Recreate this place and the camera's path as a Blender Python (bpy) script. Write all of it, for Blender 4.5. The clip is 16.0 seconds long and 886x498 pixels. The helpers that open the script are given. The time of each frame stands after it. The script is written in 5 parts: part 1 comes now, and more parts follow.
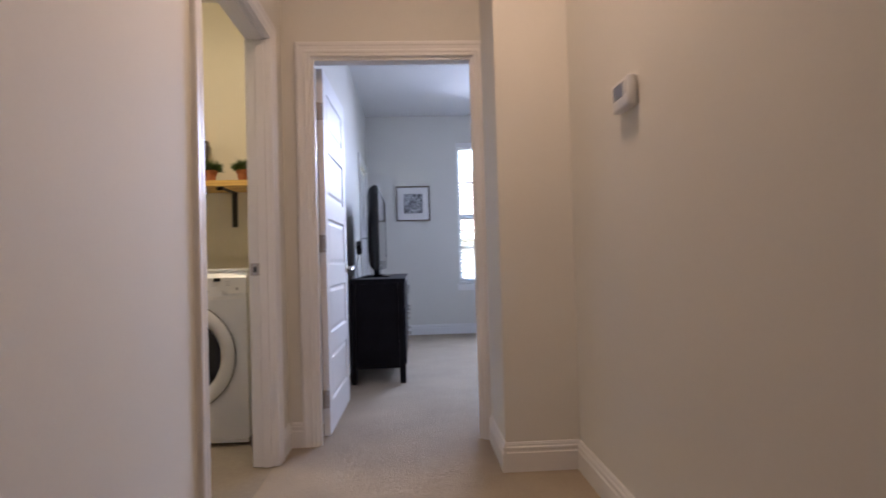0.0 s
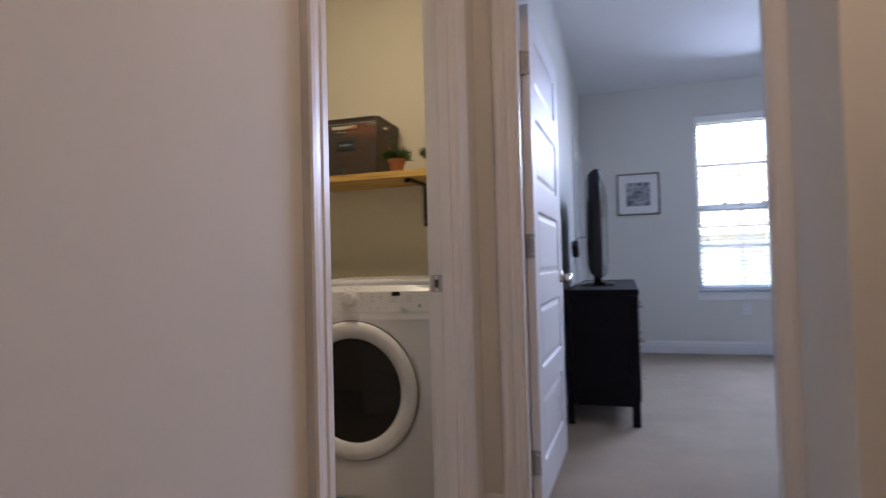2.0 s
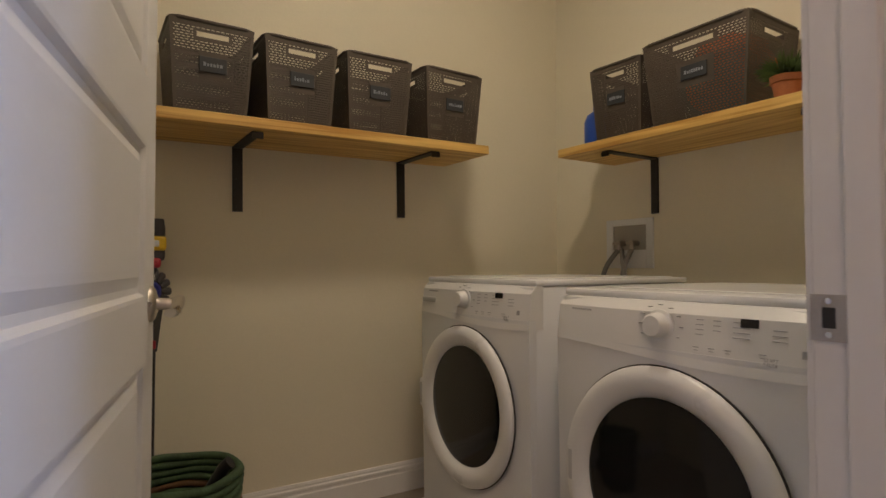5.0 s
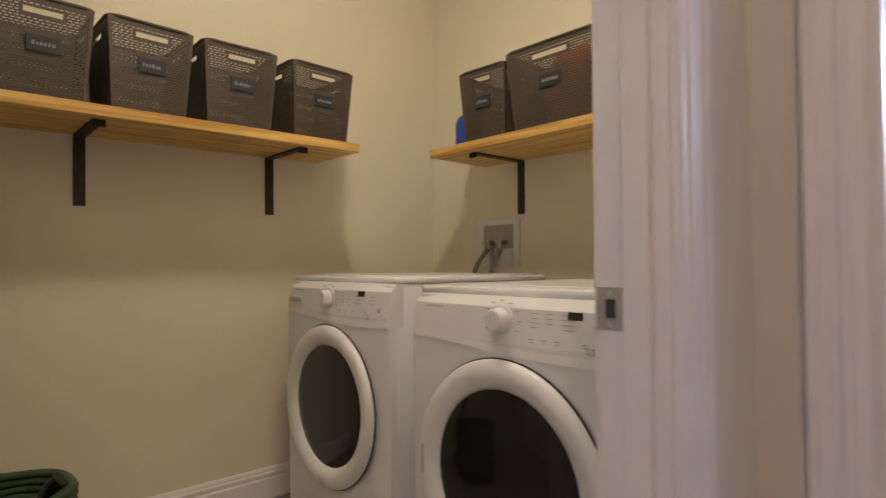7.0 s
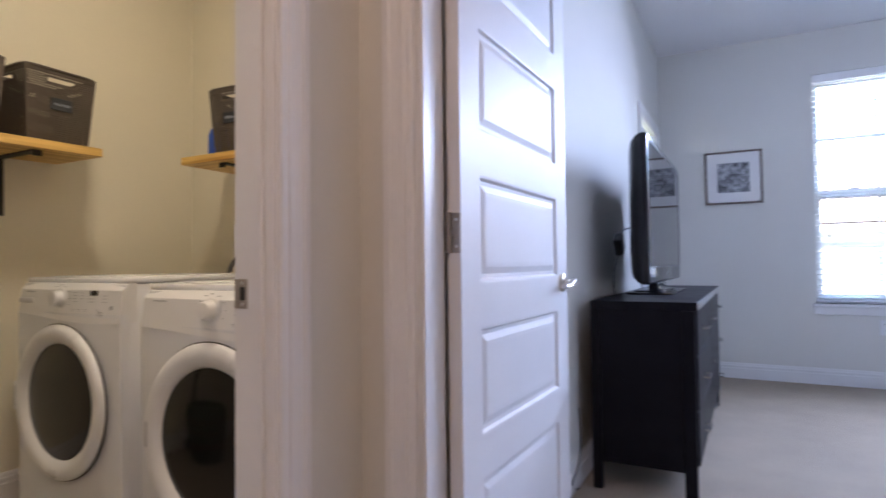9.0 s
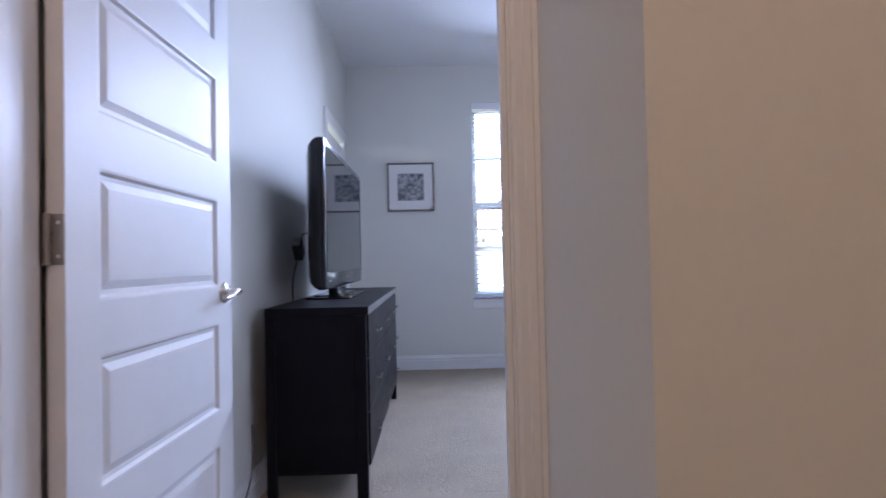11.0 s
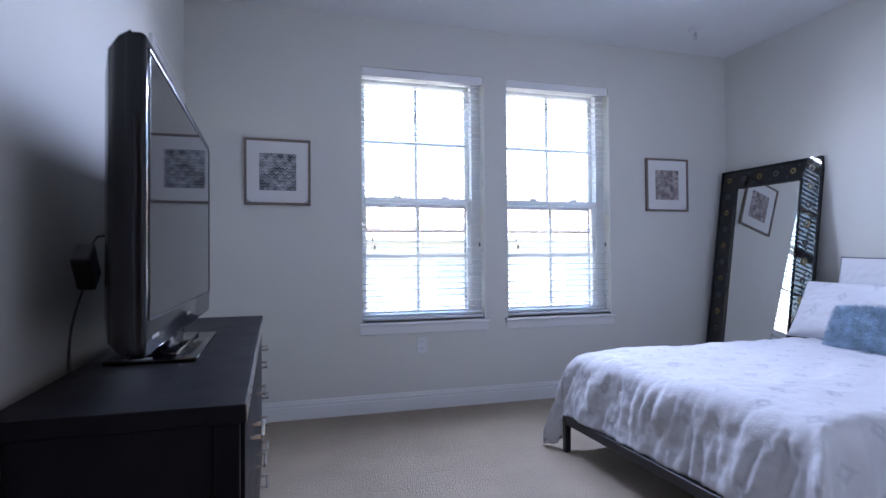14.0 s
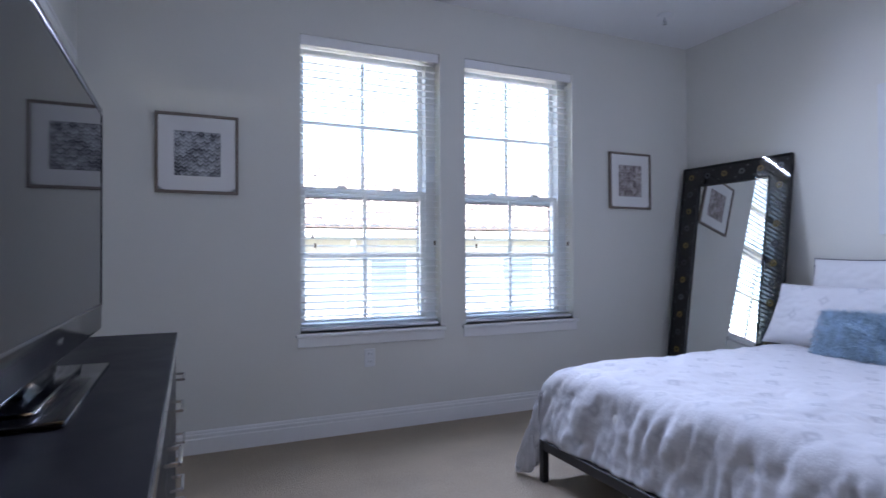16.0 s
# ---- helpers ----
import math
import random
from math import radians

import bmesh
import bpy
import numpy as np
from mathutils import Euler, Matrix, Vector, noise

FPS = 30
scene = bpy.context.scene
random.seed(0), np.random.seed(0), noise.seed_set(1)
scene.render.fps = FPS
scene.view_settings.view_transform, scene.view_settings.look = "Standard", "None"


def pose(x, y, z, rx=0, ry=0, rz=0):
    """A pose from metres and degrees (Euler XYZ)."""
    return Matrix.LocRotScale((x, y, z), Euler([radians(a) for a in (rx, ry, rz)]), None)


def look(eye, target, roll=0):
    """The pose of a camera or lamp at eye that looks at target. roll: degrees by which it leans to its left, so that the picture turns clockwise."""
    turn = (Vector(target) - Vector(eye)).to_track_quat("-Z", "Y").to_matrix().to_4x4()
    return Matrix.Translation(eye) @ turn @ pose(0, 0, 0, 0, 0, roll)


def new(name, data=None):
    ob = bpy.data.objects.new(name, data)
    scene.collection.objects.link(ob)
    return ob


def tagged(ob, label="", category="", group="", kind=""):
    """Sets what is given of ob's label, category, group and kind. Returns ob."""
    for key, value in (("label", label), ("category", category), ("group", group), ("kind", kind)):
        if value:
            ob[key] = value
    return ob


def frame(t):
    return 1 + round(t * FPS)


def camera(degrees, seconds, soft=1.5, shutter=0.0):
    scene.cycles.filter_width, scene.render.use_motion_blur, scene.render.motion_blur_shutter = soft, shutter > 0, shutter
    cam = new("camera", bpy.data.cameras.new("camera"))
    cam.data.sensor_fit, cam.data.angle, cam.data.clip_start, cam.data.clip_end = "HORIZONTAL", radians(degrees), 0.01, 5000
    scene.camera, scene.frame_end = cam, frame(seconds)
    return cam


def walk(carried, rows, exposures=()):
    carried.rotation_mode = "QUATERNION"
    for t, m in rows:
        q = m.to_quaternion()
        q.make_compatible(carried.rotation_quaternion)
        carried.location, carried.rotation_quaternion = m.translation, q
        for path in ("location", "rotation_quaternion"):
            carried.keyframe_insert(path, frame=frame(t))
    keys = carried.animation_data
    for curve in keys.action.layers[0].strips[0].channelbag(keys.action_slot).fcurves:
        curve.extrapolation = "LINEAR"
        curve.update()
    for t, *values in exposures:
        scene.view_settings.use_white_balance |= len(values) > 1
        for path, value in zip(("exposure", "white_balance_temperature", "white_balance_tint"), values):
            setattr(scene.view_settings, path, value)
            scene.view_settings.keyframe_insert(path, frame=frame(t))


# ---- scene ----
cam = camera(75.8, 16.0, shutter=0.5)
PATH = [
    (0, (0.211, 0.136, 0.955), (0.317, 2.133, 0.996), -1.6),
    (0.5, (0.154, 0.261, 0.935), (0.062, 2.259, 0.98), -1.4),
    (1, (0.101, 0.488, 0.965), (-0.119, 2.476, 1.013), -1.3),
    (1.5, (0.07, 0.74, 0.997), (-0.244, 2.715, 1.039), -1.1),
    (2, (0.075, 1.045, 1.002), (-0.534, 2.949, 1.057), -1.5),
    (2.5, (0.081, 1.294, 1.004), (-0.817, 3.08, 1.054), -1.0),
    (3, (0.068, 1.568, 1.013), (-1.112, 3.182, 1.066), -0.8),
    (3.5, (0.058, 1.775, 1.011), (-1.374, 3.17, 1.067), -0.8),
    (3.7, (0.05, 1.835, 1.01), (-1.487, 3.114, 1.066), -0.7),
    (5.8, (-0.305, 2.247, 0.998), (-2.003, 3.302, 1.056), -0.0),
    (6, (-0.29, 2.268, 0.997), (-1.958, 3.369, 1.056), -0.1),
    (6.5, (-0.234, 2.258, 0.998), (-1.802, 3.497, 1.056), -0.1),
    (7, (-0.128, 2.212, 0.998), (-1.603, 3.561, 1.054), -0.2),
    (7.5, (0.025, 2.157, 1.0), (-1.356, 3.603, 1.05), -0.5),
    (8, (0.143, 2.133, 0.992), (-1.123, 3.68, 1.05), -0.3),
    (8.5, (0.244, 2.121, 0.992), (-0.892, 3.766, 1.048), -0.6),
    (9, (0.338, 2.097, 0.992), (-0.61, 3.857, 1.046), -0.6),
    (9.5, (0.397, 2.095, 0.994), (-0.301, 3.968, 1.042), -0.5),
    (10, (0.452, 2.084, 0.991), (-0.002, 4.031, 1.037), -0.7),
    (10.2, (0.461, 2.093, 0.99), (0.113, 4.062, 1.036), -0.9),
    (12.5, (0.299, 2.767, 1.066), (0.73, 4.72, 1.103), -0.7),
    (13, (0.27, 3.004, 1.06), (0.728, 4.95, 1.1), -0.6),
    (13.5, (0.207, 3.266, 1.092), (0.709, 5.202, 1.131), -0.5),
    (14, (0.195, 3.489, 1.097), (0.768, 5.405, 1.134), -0.5),
    (14.5, (0.195, 3.729, 1.096), (0.785, 5.639, 1.134), -0.6),
    (15, (0.173, 3.931, 1.104), (0.764, 5.841, 1.14), -0.6),
    (15.5, (0.172, 4.032, 1.111), (0.848, 5.914, 1.142), -0.3),
    (16, (0.189, 4.022, 1.113), (1.002, 5.849, 1.141), -0.3),
]
walk(cam, [(t, look(eye, target, roll)) for t, eye, target, roll in PATH],
     [(0.0, 3.9, 6550, 10), (1.0, 3.78, 6500, 10), (2.0, 3.52, 6350, 10.5), (3.5, 3.5, 6150, 11.5), (6.0, 3.82, 6400, 11), (7.5, 4.14, 6200, 11.5),
      (10.2, 4.03, 6100, 12), (12.5, 3.65, 6150, 12), (14.5, 3.5, 6350, 11), (16.0, 3.3, 6500, 10)])

# ---- world, sun, exposure ----
world = bpy.data.worlds.new("sky")
scene.world = world
world.use_nodes = True
wn = world.node_tree.nodes
sky = wn.new("ShaderNodeTexSky")
sky.sky_type = "NISHITA"
sky.sun_disc = False
sky.sun_elevation, sky.sun_rotation = radians(50), radians(225)
wn["Background"].inputs["Strength"].default_value = 0.15
world.node_tree.links.new(sky.outputs["Color"], wn["Background"].inputs["Color"])
sun = new("sun", bpy.data.lights.new("sun", "SUN"))
sun.data.energy, sun.data.angle, sun.data.color = 2.0, radians(0.5), (1.0, 0.95, 0.88)
sun.matrix_basis = look((-7, -7, 12), (0, 0, 0))

# thin strip lamps added below the valances, standing in for more sky light
for wx0, wx1 in ((0.81, 1.75), (1.94, 2.85)):
    day = new("window_daylight", bpy.data.lights.new("window_daylight", "AREA"))
    day.data.shape, day.data.size, day.data.size_y = "RECTANGLE", wx1 - wx0 - 0.03, 0.012
    day.data.energy, day.data.color, day.data.spread = 2.35, (0.82, 0.95, 1.42), radians(116)
    day.matrix_basis = look(((wx0 + wx1) / 2, 7.574, 2.431), ((wx0 + wx1) / 2, 6.574, 1.93))

# ---- materials ----
MATS = {}


def material(name, colour, rough=0.5, metal=0.0, var=0.08, scale=6.0, bump=0.0, fine=150.0, dist=0.002, rvar=0.08, alpha=None, spec=0.5):
    """Plain surface: base colour with cloudy and fine variation, roughness variation and fine relief."""
    m = bpy.data.materials.new(name)
    m.use_nodes = True
    n, l = m.node_tree.nodes, m.node_tree.links
    b = n["Principled BSDF"]
    b.inputs["Metallic"].default_value = metal
    b.inputs["Specular IOR Level"].default_value = spec
    tc = n.new("ShaderNodeTexCoord")
    big = n.new("ShaderNodeTexNoise")
    big.inputs["Scale"].default_value, big.inputs["Detail"].default_value = scale, 4
    small = n.new("ShaderNodeTexNoise")
    small.inputs["Scale"].default_value, small.inputs["Detail"].default_value = fine, 3
    for t in (big, small):
        l.new(tc.outputs["Object"], t.inputs["Vector"])
    both = n.new("ShaderNodeMath")
    both.operation = "MULTIPLY_ADD"
    l.new(small.outputs["Fac"], both.inputs[0])
    both.inputs[1].default_value = 0.5
    l.new(big.outputs["Fac"], both.inputs[2])
    ramp = n.new("ShaderNodeMapRange")
    ramp.inputs["From Min"].default_value, ramp.inputs["From Max"].default_value = 0.45, 1.05
    ramp.inputs["To Min"].default_value, ramp.inputs["To Max"].default_value = 1 - var, 1 + var
    l.new(both.outputs[0], ramp.inputs["Value"])
    mul = n.new("ShaderNodeVectorMath")
    mul.operation = "SCALE"
    mul.inputs[0].default_value = colour
    l.new(ramp.outputs["Result"], mul.inputs["Scale"])
    l.new(mul.outputs["Vector"], b.inputs["Base Color"])
    rr = n.new("ShaderNodeMapRange")
    rr.inputs["To Min"].default_value, rr.inputs["To Max"].default_value = max(0.02, rough - rvar), min(1, rough + rvar)
    l.new(big.outputs["Fac"], rr.inputs["Value"])
    l.new(rr.outputs["Result"], b.inputs["Roughness"])
    if bump:
        bp = n.new("ShaderNodeBump")
        bp.inputs["Strength"].default_value, bp.inputs["Distance"].default_value = bump, dist
        l.new(small.outputs["Fac"], bp.inputs["Height"])
        l.new(bp.outputs["Normal"], b.inputs["Normal"])
    MATS[name] = m
    return m


WALL = material("greige_wall_paint", (0.70, 0.69, 0.645), 0.75, var=0.025, scale=1.5, bump=0.09, fine=95, dist=0.0025)
LWALL = material("cream_wall_paint", (0.76, 0.71, 0.575), 0.75, var=0.03, scale=1.5, bump=0.14, fine=95, dist=0.0025)
CEIL = material("ceiling_paint", (0.8, 0.8, 0.8), 0.85, var=0.02, scale=2, bump=0.3, fine=70, dist=0.003)
TRIM = material("white_trim_paint", (0.78, 0.775, 0.77), 0.38, var=0.02, scale=5, bump=0.02, fine=60)
DOORP = material("white_door_paint", (0.78, 0.78, 0.79), 0.5, var=0.03, scale=5, bump=0.12, fine=130, dist=0.001)
TILE = material("beige_vinyl", (0.3, 0.26, 0.21), 0.45, var=0.16, scale=5, bump=0.05, fine=40)
ENAMEL = material("white_enamel", (0.79, 0.81, 0.84), 0.22, var=0.02, scale=3, rvar=0.04)
PLASTIC = material("white_plastic", (0.76, 0.77, 0.78), 0.3, var=0.02)
DGLASS = material("dark_door_glass", (0.01, 0.01, 0.011), 0.09, var=0.2, rvar=0.03)
LCDG = material("blue_grey_display", (0.16, 0.19, 0.27), 0.25, var=0.1)
SEAM = material("dark_seam", (0.03, 0.03, 0.032), 0.6)
INK = material("grey_print", (0.36, 0.37, 0.4), 0.6)
LCD = material("black_display", (0.01, 0.01, 0.012), 0.15)
NICKEL = material("satin_nickel", (0.62, 0.58, 0.52), 0.3, 1.0, var=0.08, scale=20)
CHROME = material("chrome", (0.75, 0.76, 0.78), 0.15, 1.0, var=0.05)
BLACKM = material("black_powder_coat", (0.016, 0.014, 0.013), 0.5, var=0.2, scale=30, bump=0.1, fine=300, dist=0.0005)
BASKET = material("brown_resin", (0.085, 0.068, 0.055), 0.5, var=0.2, scale=12, bump=0.1, fine=90)
SLATE = material("chalkboard_label", (0.03, 0.034, 0.042), 0.7, var=0.2)
CHALK = material("chalk", (0.27, 0.3, 0.35), 0.9)
TERRA = material("terracotta", (0.42, 0.15, 0.06), 0.75, var=0.2, scale=14, bump=0.15, fine=120)
SOIL = material("potting_soil", (0.05, 0.035, 0.025), 0.95, bump=0.6, fine=120, dist=0.004)
LEAF = material("grassy_leaves", (0.07, 0.12, 0.03), 0.55, var=0.4, scale=25)
BLUEP = material("blue_plastic", (0.02, 0.09, 0.5), 0.35)
ORANGE = material("orange_cloth", (0.6, 0.12, 0.02), 0.9, bump=0.3, fine=300)
VACG = material("grey_vacuum_plastic", (0.06, 0.057, 0.057), 0.4, var=0.15)
VACY = material("yellow_plastic", (0.75, 0.5, 0.02), 0.35)
VACR = material("red_plastic", (0.4, 0.02, 0.035), 0.35)
VACP = material("purple_blue_plastic", (0.04, 0.045, 0.25), 0.3)
TUBE = material("black_tube", (0.012, 0.012, 0.014), 0.3, var=0.1)
HOSE = material("grey_hose", (0.16, 0.15, 0.14), 0.55)
VALVEI = material("grey_valve_box", (0.36, 0.34, 0.3), 0.6)
WOVEN = material("green_rope", (0.055, 0.1, 0.05), 0.8, var=0.45, scale=18, bump=0.6, fine=160, dist=0.003)
WOVEN2 = material("brown_rope", (0.14, 0.07, 0.03), 0.8, var=0.4, scale=18, bump=0.6, fine=160, dist=0.003)
DRESSER = material("black_brown_laminate", (0.009, 0.0085, 0.011), 0.42, var=0.3, scale=9, bump=0.08, fine=220, dist=0.0006, spec=0.07)
TVB = material("gloss_black_plastic", (0.006, 0.006, 0.008), 0.14, rvar=0.03, spec=0.4)
TVS = material("tv_screen", (0.012, 0.012, 0.014), 0.035, rvar=0.01, spec=0.6)
PFRAME = material("taupe_wood_frame", (0.2, 0.16, 0.13), 0.5, var=0.2, scale=30, bump=0.15, fine=160)
MATB = material("white_mat_board", (0.78, 0.77, 0.76), 0.85, var=0.02)
SLAT = material("white_faux_wood", (0.86, 0.86, 0.86), 0.4, var=0.03)
VINYL = material("white_vinyl", (0.78, 0.78, 0.78), 0.4, var=0.02)
BRONZE = material("bronze_sash", (0.32, 0.32, 0.34), 0.4, var=0.05)
PLUGM = material("black_adapter", (0.012, 0.012, 0.013), 0.5)
BEDM = material("black_bed_steel", (0.013, 0.013, 0.015), 0.4, var=0.2)
MATTR = material("white_mattress", (0.75, 0.75, 0.74), 0.9, bump=0.2, fine=90)
SHEET = material("white_bed_linen", (0.58, 0.58, 0.6), 0.9, var=0.03, bump=0.25, fine=220, dist=0.001)
PIPING = material("grey_piping", (0.12, 0.12, 0.13), 0.9)
FUR = material("blue_faux_fur", (0.4, 0.53, 0.64), 0.95, var=0.4, scale=22, bump=0.9, fine=130, dist=0.012)
CANVAS = material("white_canvas", (0.68, 0.69, 0.7), 0.85, bump=0.2, fine=300)
CGREY = material("grey_canvas_paint", (0.09, 0.11, 0.14), 0.8, var=0.4, scale=8)
MFRAME = material("black_painted_wood", (0.012, 0.012, 0.014), 0.035, var=0.3, scale=20, rvar=0.01)
GOLD = material("ochre_flower_paint", (0.17, 0.12, 0.022), 0.4, var=0.35, scale=40)
GREYFL = material("grey_flower_paint", (0.05, 0.055, 0.06), 0.4, var=0.3, scale=40)
STUCCO = material("white_stucco", (0.78, 0.72, 0.71), 0.9, var=0.05, bump=0.5, fine=40, dist=0.01)
ROOFT = material("pale_roof_tile", (0.36, 0.28, 0.26), 0.85, var=0.25, scale=4, bump=0.3, fine=60)
SHUT = material("grey_shutter", (0.36, 0.38, 0.42), 0.6)
LAWN = material("lawn", (0.1, 0.105, 0.05), 0.95, var=0.35, scale=0.6, bump=0.8, fine=30, dist=0.03)
STEEL = material("steel_hinge", (0.45, 0.41, 0.37), 0.4, 1.0, var=0.1)


def carpet_material():
    m = material("tan_cut_pile_carpet", (0.43, 0.36, 0.275), 0.98, var=0.12, scale=2.5, bump=0.0, fine=90)
    n, l = m.node_tree.nodes, m.node_tree.links
    tc = n.new("ShaderNodeTexCoord")
    vo = n.new("ShaderNodeTexVoronoi")
    vo.inputs["Scale"].default_value = 170
    no = n.new("ShaderNodeTexNoise")
    no.inputs["Scale"].default_value, no.inputs["Detail"].default_value = 75, 6
    l.new(tc.outputs["Object"], vo.inputs["Vector"])
    l.new(tc.outputs["Object"], no.inputs["Vector"])
    add = n.new("ShaderNodeMath")
    l.new(vo.outputs["Distance"], add.inputs[0])
    l.new(no.outputs["Fac"], add.inputs[1])
    bp = n.new("ShaderNodeBump")
    bp.inputs["Strength"].default_value, bp.inputs["Distance"].default_value = 0.9, 0.008
    l.new(add.outputs[0], bp.inputs["Height"])
    l.new(bp.outputs["Normal"], n["Principled BSDF"].inputs["Normal"])
    return m


def pine_material():
    m = bpy.data.materials.new("yellow_pine")
    m.use_nodes = True
    n, l = m.node_tree.nodes, m.node_tree.links
    b = n["Principled BSDF"]
    tc, mp = n.new("ShaderNodeTexCoord"), n.new("ShaderNodeMapping")
    mp.inputs["Scale"].default_value = (1.2, 26, 34)
    no = n.new("ShaderNodeTexNoise")
    no.inputs["Scale"].default_value, no.inputs["Detail"].default_value, no.inputs["Distortion"].default_value = 1.6, 5, 0.6
    ramp = n.new("ShaderNodeValToRGB")
    ramp.color_ramp.elements[0].position, ramp.color_ramp.elements[0].color = 0.35, (0.5, 0.265, 0.055, 1)
    ramp.color_ramp.elements[1].position, ramp.color_ramp.elements[1].color = 0.62, (0.8, 0.54, 0.17, 1)
    l.new(tc.outputs["Object"], mp.inputs["Vector"])
    l.new(mp.outputs["Vector"], no.inputs["Vector"])
    l.new(no.outputs["Fac"], ramp.inputs["Fac"])
    l.new(ramp.outputs["Color"], b.inputs["Base Color"])
    b.inputs["Roughness"].default_value = 0.5
    bp = n.new("ShaderNodeBump")
    bp.inputs["Strength"].default_value, bp.inputs["Distance"].default_value = 0.2, 0.002
    l.new(no.outputs["Fac"], bp.inputs["Height"])
    l.new(bp.outputs["Normal"], b.inputs["Normal"])
    return m


def scale_art_material(name, dark, light, seed):
    """Rows of overlapping pointed scales, each dark under the one above and pale at its tip, as a print."""
    m = bpy.data.materials.new(name)
    m.use_nodes = True
    n, l = m.node_tree.nodes, m.node_tree.links
    b = n["Principled BSDF"]

    def op(kind, *ins):
        x = n.new("ShaderNodeMath")
        x.operation = kind
        for k, v in enumerate(ins):
            if isinstance(v, (int, float)):
                x.inputs[k].default_value = v
            else:
                l.new(v, x.inputs[k])
        return x.outputs[0]
    tc, sep = n.new("ShaderNodeTexCoord"), n.new("ShaderNodeSeparateXYZ")
    l.new(tc.outputs["Object"], sep.inputs[0])
    no = n.new("ShaderNodeTexNoise")
    no.noise_dimensions = "4D"
    no.inputs["W"].default_value, no.inputs["Scale"].default_value, no.inputs["Detail"].default_value = seed, 14, 2
    l.new(tc.outputs["Object"], no.inputs["Vector"])
    wob = op("SUBTRACT", no.outputs["Fac"], 0.5)
    x = op("ADD", op("DIVIDE", sep.outputs["X"], 0.03), op("MULTIPLY", wob, 1.6))
    z = op("ADD", op("DIVIDE", sep.outputs["Z"], 0.021), op("MULTIPLY", wob, 1.1))
    v = op("ADD", z, op("MULTIPLY", op("ABSOLUTE", op("SUBTRACT", op("FRACT", x), 0.5)), -1.3))
    row = op("FLOOR", v)
    cell, wn_ = n.new("ShaderNodeCombineXYZ"), n.new("ShaderNodeTexWhiteNoise")
    l.new(op("FLOOR", x), cell.inputs[0])
    l.new(row, cell.inputs[1])
    cell.inputs[2].default_value = seed
    l.new(cell.outputs[0], wn_.inputs["Vector"])
    shade = op("SUBTRACT", 1.0, op("FRACT", v))
    shade = op("ADD", op("MULTIPLY", shade, 0.55), op("MULTIPLY", wn_.outputs["Value"], 0.45))
    shade = op("ADD", shade, op("MULTIPLY", wob, 0.9))
    ramp = n.new("ShaderNodeValToRGB")
    ramp.color_ramp.elements[0].position, ramp.color_ramp.elements[0].color = 0.12, (*dark, 1)
    ramp.color_ramp.elements[1].position, ramp.color_ramp.elements[1].color = 0.95, (*light, 1)
    l.new(shade, ramp.inputs["Fac"])
    l.new(ramp.outputs["Color"], b.inputs["Base Color"])
    b.inputs["Roughness"].default_value = 0.7
    return m


def diamond_linen_material():
    """White cotton with a staggered print of soft grey ikat diamonds with pale hearts."""
    m = material("white_comforter_with_diamonds", (0.55, 0.55, 0.575), 0.92, var=0.03, scale=8, bump=0.4, fine=38, dist=0.007)
    n, l = m.node_tree.nodes, m.node_tree.links
    mul = [x for x in n if x.type == "VECT_MATH"][0]
    uv = n.new("ShaderNodeUVMap")
    uv.uv_map = "print"
    sep = n.new("ShaderNodeSeparateXYZ")
    l.new(uv.outputs["UV"], sep.inputs[0])

    def op(kind, a, c=None, d=None):
        x = n.new("ShaderNodeMath")
        x.operation = kind
        for k, v in enumerate((a, c, d)):
            if v is None:
                continue
            if isinstance(v, (int, float)):
                x.inputs[k].default_value = v
            else:
                l.new(v, x.inputs[k])
        return x.outputs[0]
    u, v = op("DIVIDE", sep.outputs["X"], 0.17), op("DIVIDE", sep.outputs["Y"], 0.2)
    row = op("FLOOR", u)
    half = op("MULTIPLY", op("MODULO", op("ABSOLUTE", row), 2.0), 0.5)
    fu = op("ABSOLUTE", op("SUBTRACT", op("FRACT", u), 0.5))
    fv = op("ABSOLUTE", op("SUBTRACT", op("FRACT", op("ADD", v, half)), 0.5))
    d = op("ADD", op("MULTIPLY", fu, 4.2), op("MULTIPLY", fv, 4.6))
    wob = n.new("ShaderNodeTexNoise")
    wob.inputs["Scale"].default_value = 60
    l.new(uv.outputs["UV"], wob.inputs["Vector"])
    d = op("ADD", d, op("MULTIPLY", op("SUBTRACT", wob.outputs["Fac"], 0.5), 0.35))
    ring = op("SUBTRACT", 1.0, op("SMOOTH_MIN", 1.0, op("MULTIPLY", op("ABSOLUTE", op("SUBTRACT", d, 0.55)), 2.2), 0.2))
    ring = op("MAXIMUM", ring, 0.0)
    mix = n.new("ShaderNodeMix")
    mix.data_type = "RGBA"
    l.new(op("MULTIPLY", ring, 0.55), mix.inputs["Factor"])
    l.new(mul.outputs["Vector"], mix.inputs["A"])
    mix.inputs["B"].default_value = (0.34, 0.35, 0.39, 1)
    l.new(mix.outputs["Result"], n["Principled BSDF"].inputs["Base Color"])
    return m


def glass_material():
    m = bpy.data.materials.new("window_glass")
    m.use_nodes = True
    b = m.node_tree.nodes["Principled BSDF"]
    b.inputs["Base Color"].default_value = (1, 1, 1, 1)
    b.inputs["Transmission Weight"].default_value, b.inputs["Roughness"].default_value, b.inputs["IOR"].default_value = 1.0, 0.0, 1.02
    return m


